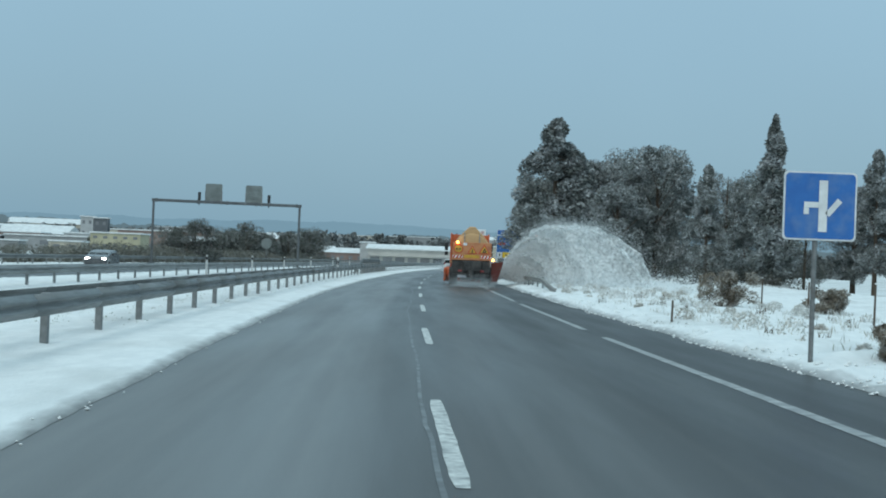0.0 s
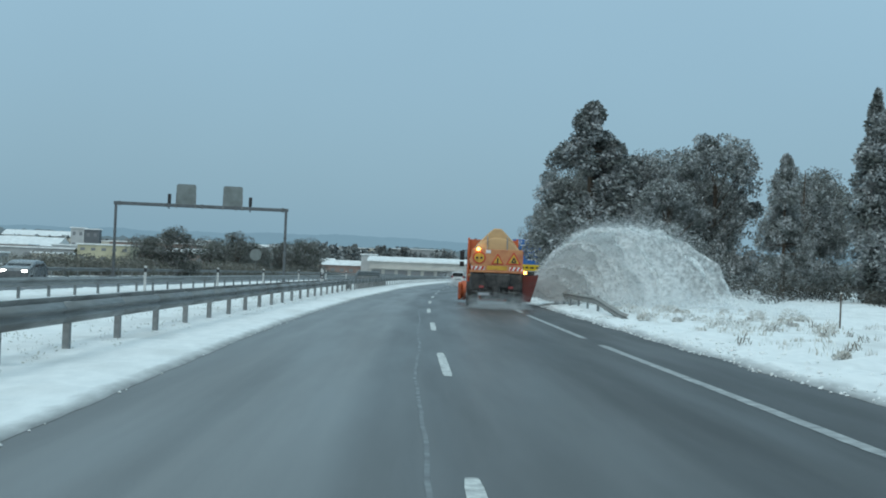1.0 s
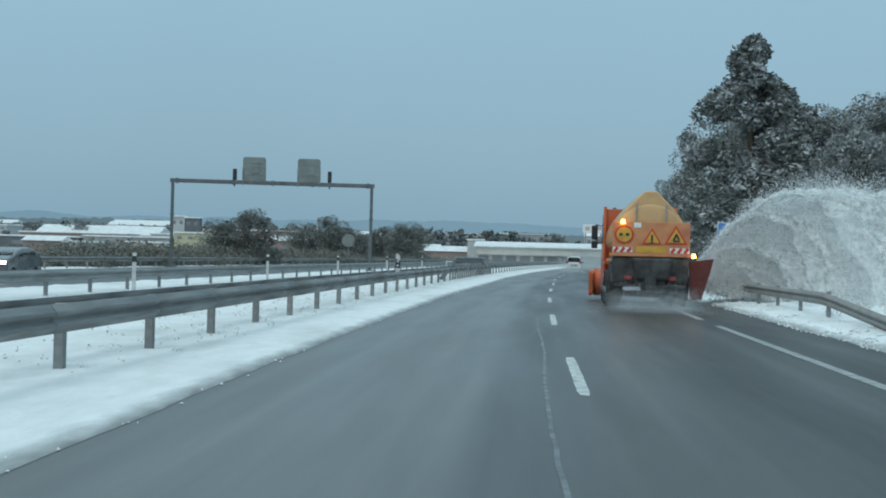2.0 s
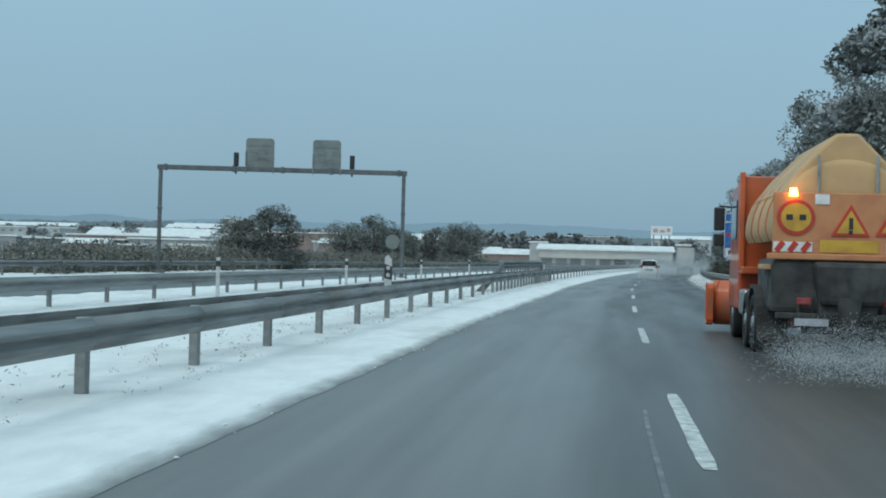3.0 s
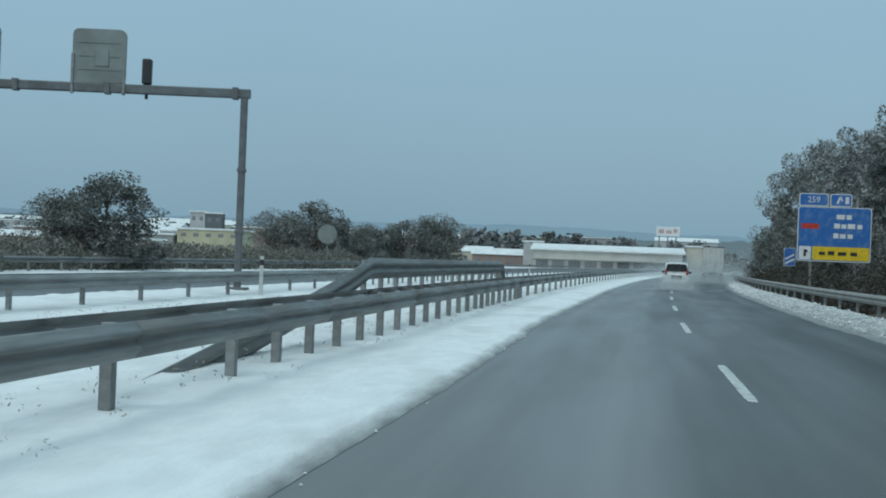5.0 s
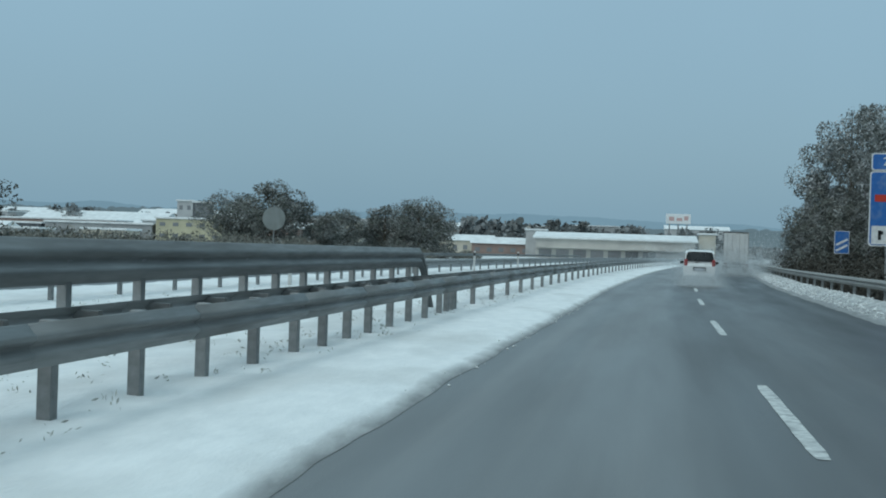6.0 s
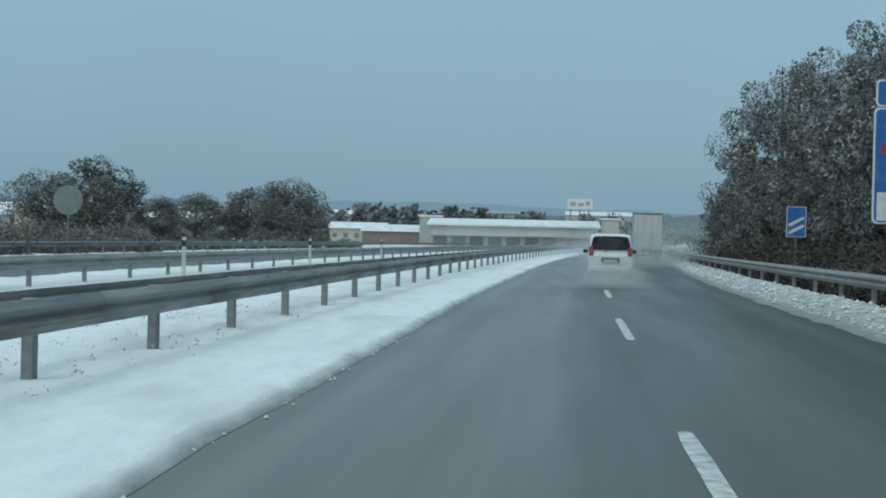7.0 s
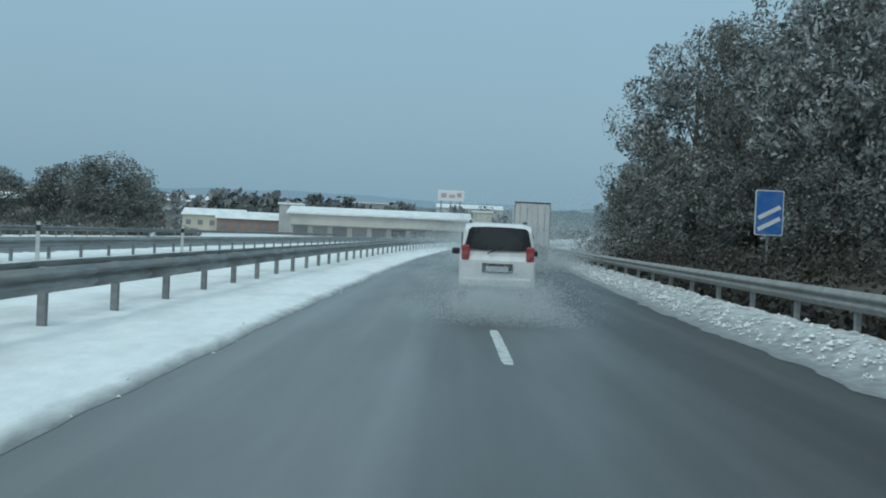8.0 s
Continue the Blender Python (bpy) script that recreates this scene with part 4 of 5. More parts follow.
building(-185, 575, 50, 24, 5.6, 0, "long grey warehouse under snow", 1, 10, "gable", z=1)
building(-225, 700, 36, 20, 10, 3, "brick-red apartment block beyond the sheds", 3, 9, z=2)
building(-290, 690, 40, 20, 9, 1, "pale apartment block under snow", 3, 9, z=2)
building(-150, 720, 60, 20, 9.5, 5, "cream factory hall with a white roof", 2, 10, z=2)
building(-75, 640, 26, 14, 7, 3, "pinkish-brown house row with snowy roofs", 2, 8, "gable", z=2)
building(-36, 505, 20, 12, 3.6, 3, "low brown roadside house with a snow-covered gable roof", 1, 6, "gable", z=-0.4)
building(-52, 540, 16, 12, 4.2, 5, "low cream building with a snowy roof", 1, 5, "gable", z=-0.2)
building(-40, 708, 8, 7, 10.4, 1, "small white tower block above the distant roofs", 2, 2, z=0.2)
for i, (x, y, w, h, c) in enumerate(((-95, 760, 30, 11, 5), (-60, 800, 24, 12, 1), (-330, 820, 46, 12, 0), (-260, 900, 60, 15, 5), (-180, 930, 50, 14, 3), (-120, 980, 44, 14, 1), (-420, 980, 70, 14, 1), (-20, 900, 34, 15, 0), (-520, 1100, 80, 16, 5), (-340, 1150, 60, 18, 3), (-230, 1200, 50, 18, 1), (-80, 1150, 46, 17, 5), (40, 1000, 40, 16, 1), (-150, 830, 26, 10, 4))):
    building(x, y, w, 16, h, c, ("grey", "white", "yellow", "brick-red", "dark", "cream")[c] + " block of the distant snowy town", 2, 7, "gable" if i % 3 == 0 else "flat", z=land(x, y))

# long industrial hall beside the road, a bright snow roof over grey cladding
M_CLAD = mat("pale_cladding", (0.56, 0.55, 0.51), 0.7, col2=(0.50, 0.49, 0.46), scale=0.3, dirt=(0.38, 0.37, 0.35), dscale=0.12)
M_SHUTTER = mat("grey_shutter", (0.27, 0.275, 0.28), 0.6, scale=0.8, obrand=0.3)
hall = thing("industrial_hall", "long low industrial hall with snow-covered roof and pale cladding", "building", (-6, 484, -0.6))
bm = bmesh.new()
box(bm, (0, 12, 3.0), (42, 24, 6.2), 0.05)
wall = part("wall", bm, M_CLAD, hall)
bm = bmesh.new()
hull(bm, [(-1.0, 5.9), (12, 7.6), (25.0, 5.9), (25.0, 5.6), (-1.0, 5.6)], -21.8, 21.8, "X")
part("roof", bm, M_ROOFSNOW, hall, "snow-covered roof")
pane = bmesh.new()
box(pane, (0, 0, 0), (3.4, 0.14, 2.2))
me = mesh_of("loading_door", pane, M_SHUTTER)
for i in range(7):
    ob = new("loading_door", me)
    ob.parent = wall
    ob.location = (-18.4 + 4.6 * i, -0.03, 1.7)
bm = bmesh.new()
box(bm, (0, -1.2, 3.25), (42, 2.2, 0.16), 0.03)
part("canopy", bm, M_CLAD, hall)
building(-28, 500, 5.5, 5, 7.6, 1, "small white stair tower at the end of a hall", 0, 2, z=-0.4)
building(19, 500, 4.5, 4, 7.8, 5, "pale narrow block at the end of a hall", 0, 2, z=-0.4)

M_FADED = mat("faded_pink", (0.55, 0.36, 0.34), 0.6, scale=2)
bb = thing("billboard", "pale roadside billboard with faded pink panels on legs", "billboard", (16.5, 657, 0))
bm = bmesh.new()
box(bm, (0, 0, 15.8), (9.5, 0.4, 3.9), 0.08)
part("panel", bm, M_WHITE, bb)
for r in ((-2.6, 15.8, 2.0, 1.6, 0), (0.4, 15.6, 2.2, 1.2, 0), (3.0, 16.1, 1.6, 1.6, 0)):
    part("picture_block", bars((r,), -0.22), M_FADED, bb, "faded pink shape")
for x in (-3.4, 0, 3.4):
    bm = bmesh.new()
    box(bm, (x, 0.4, 6.8), (0.5, 0.5, 14.5), 0.05)
    part("leg", bm, M_POST, bb)

# woods along the horizon and the hills behind them
rng = np.random.default_rng(8)
clumps = []
for i in range(2100):
    y = rng.uniform(560, 1250)
    x = rng.uniform(-0.42, 0.30) * y + rng.normal(0, 12)
    if abs(x - cx(y)) < 30 or (-330 < x < -60 and y < 760 and rng.uniform() < 0.75) or (-30 < x < 24 and y < 620):
        continue
    belt = nz(x * 0.012, y * 0.004, 3.3)
    r = rng.uniform(2.0, 4.2) * (0.75 + y / 1900) * (1.15 if belt > 0.05 else 0.7)
    for lift, wide in ((0.5, 1.3), (1.35, 1.05), (2.1, 0.62)) if belt > 0.05 else ((0.5, 1.4), (1.1, 0.8)):
        clumps.append(((x + rng.normal(0, 1.2), y, land(x, y) + r * lift), (r * wide * 1.15, r * wide, r * 0.62)))
tagged(leaves("distant_trees", clumps, 62, 0.94, M_FAR, None, rng, core=True, slim=0.8), "belts of dark trees among the distant snowy town", "trees", kind="stuff")


def hills(name, radius, heights, material, label):
    bm = bmesh.new()
    rows = []
    angles = [a for a in range(-180, -40, 4)] + [-40 + 0.12 * k for k in range(668)] + [a for a in range(41, 181, 4)]
    angles[-1] = 180
    for a in angles:
        th = radians(a)
        x, y = radius * math.sin(th), radius * math.cos(th)
        z = heights[0] + heights[1] * nz(a * 0.075, radius * 0.01) + heights[2] * nz(a * 0.4, radius * 0.02) + heights[3] * math.sin(th) + heights[4] * nz(a * 3.7, 1.3) + heights[4] * 0.6 * nz(a * 9.1, 6.3)
        rows.append((bm.verts.new((x, y, -40)), bm.verts.new((x, y, z)), bm.verts.new((x * 1.08, y * 1.08, z * 0.96))))
    for a, b in zip(rows, rows[1:]):
        bm.faces.new((a[0], b[0], b[1], a[1]))
        bm.faces.new((a[1], b[1], b[2], a[2]))
    return tagged(part(name, bm, material), label, "hills", kind="structure")


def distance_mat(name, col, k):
    """Backdrop of distance: haze of lit air put into colour and faint glow."""
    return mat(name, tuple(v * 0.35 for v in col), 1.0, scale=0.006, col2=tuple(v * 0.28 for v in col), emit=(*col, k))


hills("backdrop", 1500, (28, 7, 4, -2, 2.6), distance_mat("hazed_ridge", (0.120, 0.178, 0.205), 0.62), "hazy wooded ridge on the horizon")
hills("backdrop_far", 3000, (72, 20, 8, 14, 1.5), distance_mat("hazed_hills", (0.150, 0.250, 0.315), 0.78), "hills in painted pale blue haze, fading into the sky")

# loose lumps of snow along the ploughed edges
rng = np.random.default_rng(31)
vs, fs = [], []
shape = np.array([(1, 0, 0), (-1, 0, 0), (0, 1, 0), (0, -1, 0), (0, 0, 0.8), (0, 0, -0.6)], float)
octa = ((0, 2, 4), (2, 1, 4), (1, 3, 4), (3, 0, 4), (2, 0, 5), (1, 2, 5), (3, 1, 5), (0, 3, 5))
for n, edge, sign, spread in ((260, left_edge, -1, 0.12), (4800, right_edge, 1, 0.6)):
    for y in rng.uniform(-20, 240, n):
        d = abs(rng.normal(0, spread)) - 0.10
        x = cx(y) + edge(y) + sign * d
        r = rng.uniform(0.010, 0.036) * (1.3 if sign > 0 else 0.8)
        if sign > 0:
            z = berm_z(d, y) + 0.03 if y > 124 else float(np.interp(d, (0, 0.15, 0.4, 0.75, 1.2), (0.012, 0.07, 0.13, 0.18, 0.22)))
            r *= rng.uniform(0.8, 1.8) if d > 0.2 else 1
        else:
            z = 0.012 if d < 0.03 else min(0.09 + 0.03 * d, 0.16)
        k = len(vs)
        pts = shape * r * rng.uniform(0.6, 1.3, (6, 1)) + (x, y, z)
        vs += pts.tolist()
        fs += [(k + a, k + b, k + c) for a, b, c in octa]
me = bpy.data.meshes.new("snow_lumps")
me.from_pydata(vs, [], fs)
me.materials.append(M_SNOW)
tagged(new("snow_lumps", me), "small loose lumps of snow along the ploughed road edges", "snow", kind="stuff")

# ---- vehicles ----
M_ORANGE = mat("orange_paint", (0.58, 0.12, 0.035), 0.5, col2=(0.48, 0.10, 0.03), scale=2, dirt=(0.26, 0.12, 0.08), dscale=1.4, coat=0.3)
M_REDCAB = mat("red_orange_cab_paint", (0.50, 0.07, 0.025), 0.4, scale=2, dirt=(0.22, 0.09, 0.06), dscale=1.2, coat=0.4)
M_TAN = mat("tan_tarpaulin", (0.56, 0.35, 0.17), 0.7, col2=(0.46, 0.29, 0.15), scale=1.3, dirt=(0.36, 0.22, 0.13), dscale=0.8, bump=0.3, bscale=6)
M_SIGNYEL = mat("amber_board", (0.55, 0.25, 0.11), 0.6, col2=(0.48, 0.19, 0.09), scale=2.5, dirt=(0.36, 0.12, 0.07), dscale=1.5)
M_WING = mat("dull_dark_red_steel", (0.11, 0.024, 0.02), 0.65, scale=3, dirt=(0.08, 0.05, 0.045), dscale=2)
M_SIGNAMB = mat("dirty_yellow_field", (0.62, 0.36, 0.05), 0.6, scale=4, dirt=(0.40, 0.2, 0.06), dscale=3)
M_TYRE = mat("tyre_rubber", (0.02, 0.02, 0.021), 0.8, scale=10, bump=0.3)
M_DARK = mat("dirty_chassis", (0.03, 0.03, 0.031), 0.7, col2=(0.06, 0.058, 0.055), scale=4, dirt=(0.10, 0.10, 0.095), dscale=2)
M_RIM = mat("steel_rim", (0.35, 0.36, 0.36), 0.45, 0.7, scale=6, dirt=(0.15, 0.14, 0.13), dscale=3)
M_CARWHITE = mat("white_car_paint", (0.66, 0.68, 0.68), 0.3, col2=(0.6, 0.62, 0.62), scale=1.2, dirt=(0.42, 0.43, 0.42), dscale=0.9, coat=0.5)
M_CARGREY = mat("dark_grey_car_paint", (0.10, 0.11, 0.12), 0.3, col2=(0.13, 0.14, 0.145), scale=1.5, dirt=(0.22, 0.225, 0.22), dscale=0.9, coat=0.5)
M_TRAILER = mat("white_trailer_skin", (0.62, 0.64, 0.63), 0.5, col2=(0.56, 0.58, 0.57), scale=0.8, dirt=(0.42, 0.43, 0.42), dscale=0.6)
M_CARGLASS = mat("tinted_car_glass", (0.015, 0.02, 0.022), 0.08, scale=3, coat=0.5)
M_TAIL = mat("red_lamp_lens", (0.22, 0.045, 0.05), 0.3, scale=4, dirt=(0.22, 0.13, 0.13), dscale=5, emit=(1.0, 0.08, 0.05, 0.04))
M_AMBER = mat("lit_amber_beacon", (0.9, 0.4, 0.05), 0.3, scale=4, emit=(1.0, 0.45, 0.08, 9.0))
M_HEAD = mat("lit_headlamp", (0.9, 0.9, 0.88), 0.2, scale=4, emit=(1.0, 0.98, 0.92, 7.0))
M_PLATE = mat("plate_grey", (0.42, 0.44, 0.48), 0.5, scale=8)



def wheel(parent, x, y, r, w, side=1, dual=False):
    """tyre with a dished rim; axle along x"""
    tyre = bmesh.new()
    prof = [(r * 0.6, -w / 2), (r * 0.93, -w / 2), (r, -w / 2 + 0.04), (r, w / 2 - 0.04), (r * 0.93, w / 2), (r * 0.6, w / 2)]
    n = 24
    rings = [[tyre.verts.new((u, q * math.cos(6.2832 * k / n), q * math.sin(6.2832 * k / n))) for q, u in prof] for k in range(n)]
    for k in range(n):
        a, b = rings[k], rings[(k + 1) % n]
        for i in range(len(prof)):
            j = (i + 1) % len(prof)
            tyre.faces.new((a[i], b[i], b[j], a[j]))
    bmesh.ops.recalc_face_normals(tyre, faces=tyre.faces)
    wh = thing_part("wheel", parent, (x, y, r))
    part("tyre", tyre, M_TYRE, wh, smooth=True)
    rim = bmesh.new()
    tube(rim, (-w * 0.42, 0, 0), (w * 0.42, 0, 0), r * 0.62, seg=20)
    tube(rim, (side * w * 0.42, 0, 0), (side * w * 0.52, 0, 0), r * 0.28, r * 0.2, 12)
    for k in range(8):
        a = k * math.pi / 4
        tube(rim, (side * w * 0.42, r * 0.42 * math.cos(a), r * 0.42 * math.sin(a)), (side * w * 0.47, r * 0.42 * math.cos(a), r * 0.42 * math.sin(a)), 0.025, seg=6)
    part("rim", rim, M_RIM, wh)
    return wh


def thing_part(name, parent, loc):
    bm = bmesh.new()
    tube(bm, (-0.08, 0, 0), (0.08, 0, 0), 0.07, seg=10)
    ob = part(name, bm, M_DARK, parent)
    ob.location = loc
    return ob


def solid(name, c, s, m, parent, bevel=0.02, label="", rot=None, taper=1.0):
    bm = bmesh.new()
    box(bm, (0, 0, 0), s, bevel, rot, taper)
    ob = part(name, bm, m, parent, label)
    ob.location = c
    return ob


# snowplough lorry: origin under the middle of its tail, nose towards +y
PY = 75.0
PX = cx(PY) + 3.35
plow = thing("snowplough_truck", "orange snowplough lorry with tan salt hopper and amber warning board", "snowplough", (PX, PY, 0), rz=heading(PY))
plow.scale = (1.12, 1.06, 1.08)
solid("chassis", (0, 4.0, 0.86), (0.9, 8.0, 0.28), M_DARK, plow, 0.03)
solid("underbody", (0, 1.3, 1.2), (2.3, 2.2, 0.9), M_DARK, plow, 0.1, "black dirty spreader underbody")
solid("rear_skirt", (0.1, 0.45, 0.72), (1.5, 0.12, 0.62), M_DARK, plow, 0.04)
for x in (-1.02, 1.02):
    wheel(plow, x, 1.9, 0.52, 0.5, 1 if x > 0 else -1)
    wheel(plow, x, 3.25, 0.52, 0.5, 1 if x > 0 else -1)
    wheel(plow, x, 6.9, 0.52, 0.34, 1 if x > 0 else -1)
    bm = bmesh.new()
    hull(bm, [(-0.7, 0.0), (-0.6, 0.35), (-0.3, 0.56), (0.3, 0.56), (0.6, 0.35), (0.7, 0.0), (0.64, 0.0), (0.55, 0.31), (0.27, 0.5), (-0.27, 0.5), (-0.55, 0.31), (-0.64, 0.0)], -0.27, 0.27, "X")
    ob = part("mudguard", bm, M_DARK, plow)
    ob.location = (x, 1.9, 0.62)
    solid("mud_flap", (x, 1.15, 0.55), (0.5, 0.03, 0.6), M_DARK, plow, 0.005)
# hopper: rounded tank, ridge and rear face
bm = bmesh.new()
ring = []
for k in range(25):
    a = math.pi * (-0.12 + 1.24 * k / 24)
    ring.append((1.14 * math.cos(a), 2.16 + (1.16 if math.sin(a) > 0 else 0.6) * math.sin(a)))
hull(bm, ring, 0.35, 5.0, "Y")
es = [e for e in bm.edges if abs(e.verts[0].co.y - e.verts[1].co.y) < 1e-5 and e.verts[0].co.y < 0.4]
bmesh.ops.bevel(bm, geom=es, offset=0.12, segments=3, profile=0.5, affect="EDGES")
hop = part("hopper", bm, M_TAN, plow, "tan rounded salt hopper", smooth=True)
hop.data.set_sharp_from_angle(angle=radians(32))
bm = bmesh.new()
hull(bm, [(-1.02, 2.72), (1.02, 2.72), (0.74, 3.12), (0.42, 3.46), (0.17, 3.72), (-0.17, 3.72), (-0.42, 3.46), (-0.74, 3.12)], 0.4, 4.7, "Y")
bmesh.ops.bevel(bm, geom=bm.edges[:], offset=0.05, segments=2, profile=0.5, affect="EDGES")
part("cover", bm, M_TAN, hop, "ridged tarpaulin cover")
for x in (-0.45, 0.45):
    bm = bmesh.new()
    tube(bm, (x, 0.3, 2.5), (x, 0.3, 3.35), 0.025, seg=6)
    part("ladder_rail", bm, M_RIM, hop)
for y in (1.3, 2.5, 3.7):
    bm = bmesh.new()
    hull(bm, [(q[0] * 1.015, 2.16 + (q[1] - 2.16) * 1.015) for q in ring], y, y + 0.07, "Y")
    part("strap", bm, M_ORANGE, hop)
# rear warning board
board = solid("warning_board", (0.02, 0.22, 2.22), (2.34, 0.07, 1.02), M_SIGNYEL, plow, 0.02, "amber rear board with warning signs")
solid("lower_lip", (0.02, 0.2, 1.68), (2.5, 0.12, 0.1), M_SIGNYEL, plow, 0.02)


def ringed(kind, x, z, r, parent):
    def poly(q, n, rot):
        return [(q * math.cos(radians(rot + 360 * k / n)), q * math.sin(radians(rot + 360 * k / n))) for k in range(n)]
    n, rot = (28, 0) if kind == "round" else (3, 90)
    ob = part("warning_sign", hull(bmesh.new(), poly(r, n, rot), -0.012, 0.012, "Y"), M_REDP, parent, "red-rimmed yellow warning sign")
    ob.location = (x, -0.048, z)
    part("field", hull(bmesh.new(), poly(r * (0.8 if n > 3 else 0.74), n, rot), -0.02, -0.004, "Y"), M_SIGNAMB, ob)
    rects = ((-0.1, 0.0, 0.1, 0.09, 0), (0.1, 0.0, 0.1, 0.09, 0)) if n > 3 else ((0, 0.03, 0.06, r * 0.55, 0), (0, -r * 0.32, 0.06, 0.06, 0)) if x < 0.4 else ((-0.03, 0.02, 0.06, r * 0.6, 25), (0.05, 0.03, 0.06, r * 0.5, -30), (0.02, -0.1, 0.2, 0.06, 0))
    part("symbol", bars(rects, -0.024), M_BLACK, ob)


ringed("round", -0.82, 0.1, 0.29, board)
ringed("tri", 0.02, -0.02, 0.34, board)
ringed("tri", 0.74, 0.02, 0.40, board)
for x in (-0.86, 0.86):
    st = solid("chevron_strip", (x, -0.045, -0.38), (0.6, 0.012, 0.16), M_WHITE, board, 0.0, "red and white striped strip")
    part("stripes", bars(((-0.2, 0, 0.09, 0.18, 35), (0.0, 0, 0.09, 0.18, 35), (0.2, 0, 0.09, 0.18, 35)), -0.012), M_REDP, st)
solid("name_strip", (0.0, -0.045, -0.36), (0.9, 0.012, 0.2), M_SIGNAMB, board, 0.0)
for x in (-0.92, 0.92):
    solid("tail_light", (x * 0.72, 0.08, 0.96), (0.22, 0.06, 0.11), M_TAIL, plow, 0.02)
for x, z in ((-0.85, 2.66), (1.3, 1.62)):
    bm = bmesh.new()
    tube(bm, (x, 0.12, z), (x, 0.12, z + 0.13), 0.07, 0.05, 12)
    part("beacon", bm, M_AMBER, plow, "lit amber beacon")
solid("rear_light_bar", (0, 0.05, 0.72), (2.2, 0.1, 0.1), M_DARK, plow, 0.02)
solid("number_plate", (-0.55, -0.01, 0.62), (0.52, 0.02, 0.12), M_PLATE, plow, 0.005)
bm = bmesh.new()
tube(bm, (0, -0.2, 0.5), (0, -0.2, 0.56), 0.34, seg=20)
tube(bm, (0, -0.2, 0.5), (0, -0.1, 1.0), 0.12, 0.2, 12)
part("spreader_disc", bm, M_DARK, plow)
solid("step_plate", (-1.02, 0.75, 1.5), (0.5, 0.9, 0.09), M_TAN, plow, 0.02, "tan rear step")
solid("spreader_chute", (0.05, 0.1, 1.25), (0.95, 0.5, 0.7), M_DARK, plow, 0.08, "", None, 1.25)
for x in (-0.72, -0.5, 0.55, 0.8):
    bm = bmesh.new()
    tube(bm, (x, 0.2, 0.75), (x, 0.3, 1.6), 0.035, seg=8)
    part("frame_strut", bm, M_DARK, plow)
for x in (-0.3, 0.35):
    bm = bmesh.new()
    for q in range(7):
        a, b = q / 7 * 3.1416, (q + 1) / 7 * 3.1416
        tube(bm, (x + 0.22 * math.cos(a), 0.12, 1.5 - 0.5 * math.sin(a)), (x + 0.22 * math.cos(b), 0.12, 1.5 - 0.5 * math.sin(b)), 0.025, seg=6)
    part("hydraulic_hose", bm, M_BLACK, plow)
solid("reflector_plate", (-0.42, -0.045, 0.40), (0.22, 0.012, 0.16), M_WHITE, board, 0.0, "white reflective plate")
# side wing on the right-hand side
bm = bmesh.new()
hull(bm, [(1.2, 1.5), (1.95, 1.62), (1.85, 1.2), (1.6, 0.3), (1.25, 0.3)], 0.5, 0.62, "Y")
part("side_wing", bm, M_WING, plow, "dark red folded side wing")
# platform ahead of the hopper and the cab
solid("platform", (0, 5.25, 1.42), (2.4, 0.6, 0.14), M_ORANGE, plow, 0.03)
solid("headboard", (0, 5.42, 2.38), (2.46, 0.1, 1.85), M_ORANGE, plow, 0.03, "orange bulkhead behind the cab")
for x in (-1.18, 1.18):
    solid("bulkhead_post", (x, 5.3, 2.4), (0.1, 0.16, 1.95), M_ORANGE, plow, 0.02)
bm = bmesh.new()
hull(bm, [(5.6, 1.0), (5.6, 3.12), (5.75, 3.2), (7.2, 3.14), (7.62, 2.1), (7.72, 1.0), (7.72, 0.62), (5.6, 0.62)], -1.2, 1.2, "X")
bmesh.ops.bevel(bm, geom=[e for e in bm.edges], offset=0.05, segments=2, profile=0.5, affect="EDGES")
cab = part("cab", bm, M_REDCAB, plow, "red-orange lorry cab")
for x in (-1.21, 1.21):
    bm = bmesh.new()
    hull(bm, [(6.1, 2.05), (6.1, 2.85), (7.1, 2.85), (7.38, 2.05)], x - 0.01, x + 0.01, "X")
    part("side_window", bm, M_CARGLASS, cab)
    bm = bmesh.new()
    box(bm, (x * 1.2, 7.45, 2.5), (0.22, 0.1, 0.5), 0.03)
    box(bm, (x * 1.2, 7.45, 2.05), (0.22, 0.1, 0.26), 0.03)
    tube(bm, (x, 7.35, 2.75), (x * 1.2, 7.45, 2.78), 0.02, seg=6)
    part("mirror", bm, M_BLACK, cab)
bm = bmesh.new()
hull(bm, [(7.24, 3.05), (7.64, 2.12), (7.66, 2.13), (7.26, 3.06)], -1.08, 1.08, "X")
part("windscreen", bm, M_CARGLASS, cab)
for x in (-0.85, -0.35, 0.1):
    bm = bmesh.new()
    tube(bm, (x, 5.75, 3.2), (x, 5.75, 3.36), 0.08, 0.06, 10)
    part("roof_lamp", bm, M_BLACK, cab)
solid("fuel_tank", (-1.0, 4.6, 0.8), (0.45, 1.0, 0.5), M_RIM, plow, 0.06)
solid("tool_box", (1.0, 4.6, 0.8), (0.45, 1.0, 0.5), M_RIM, plow, 0.04)
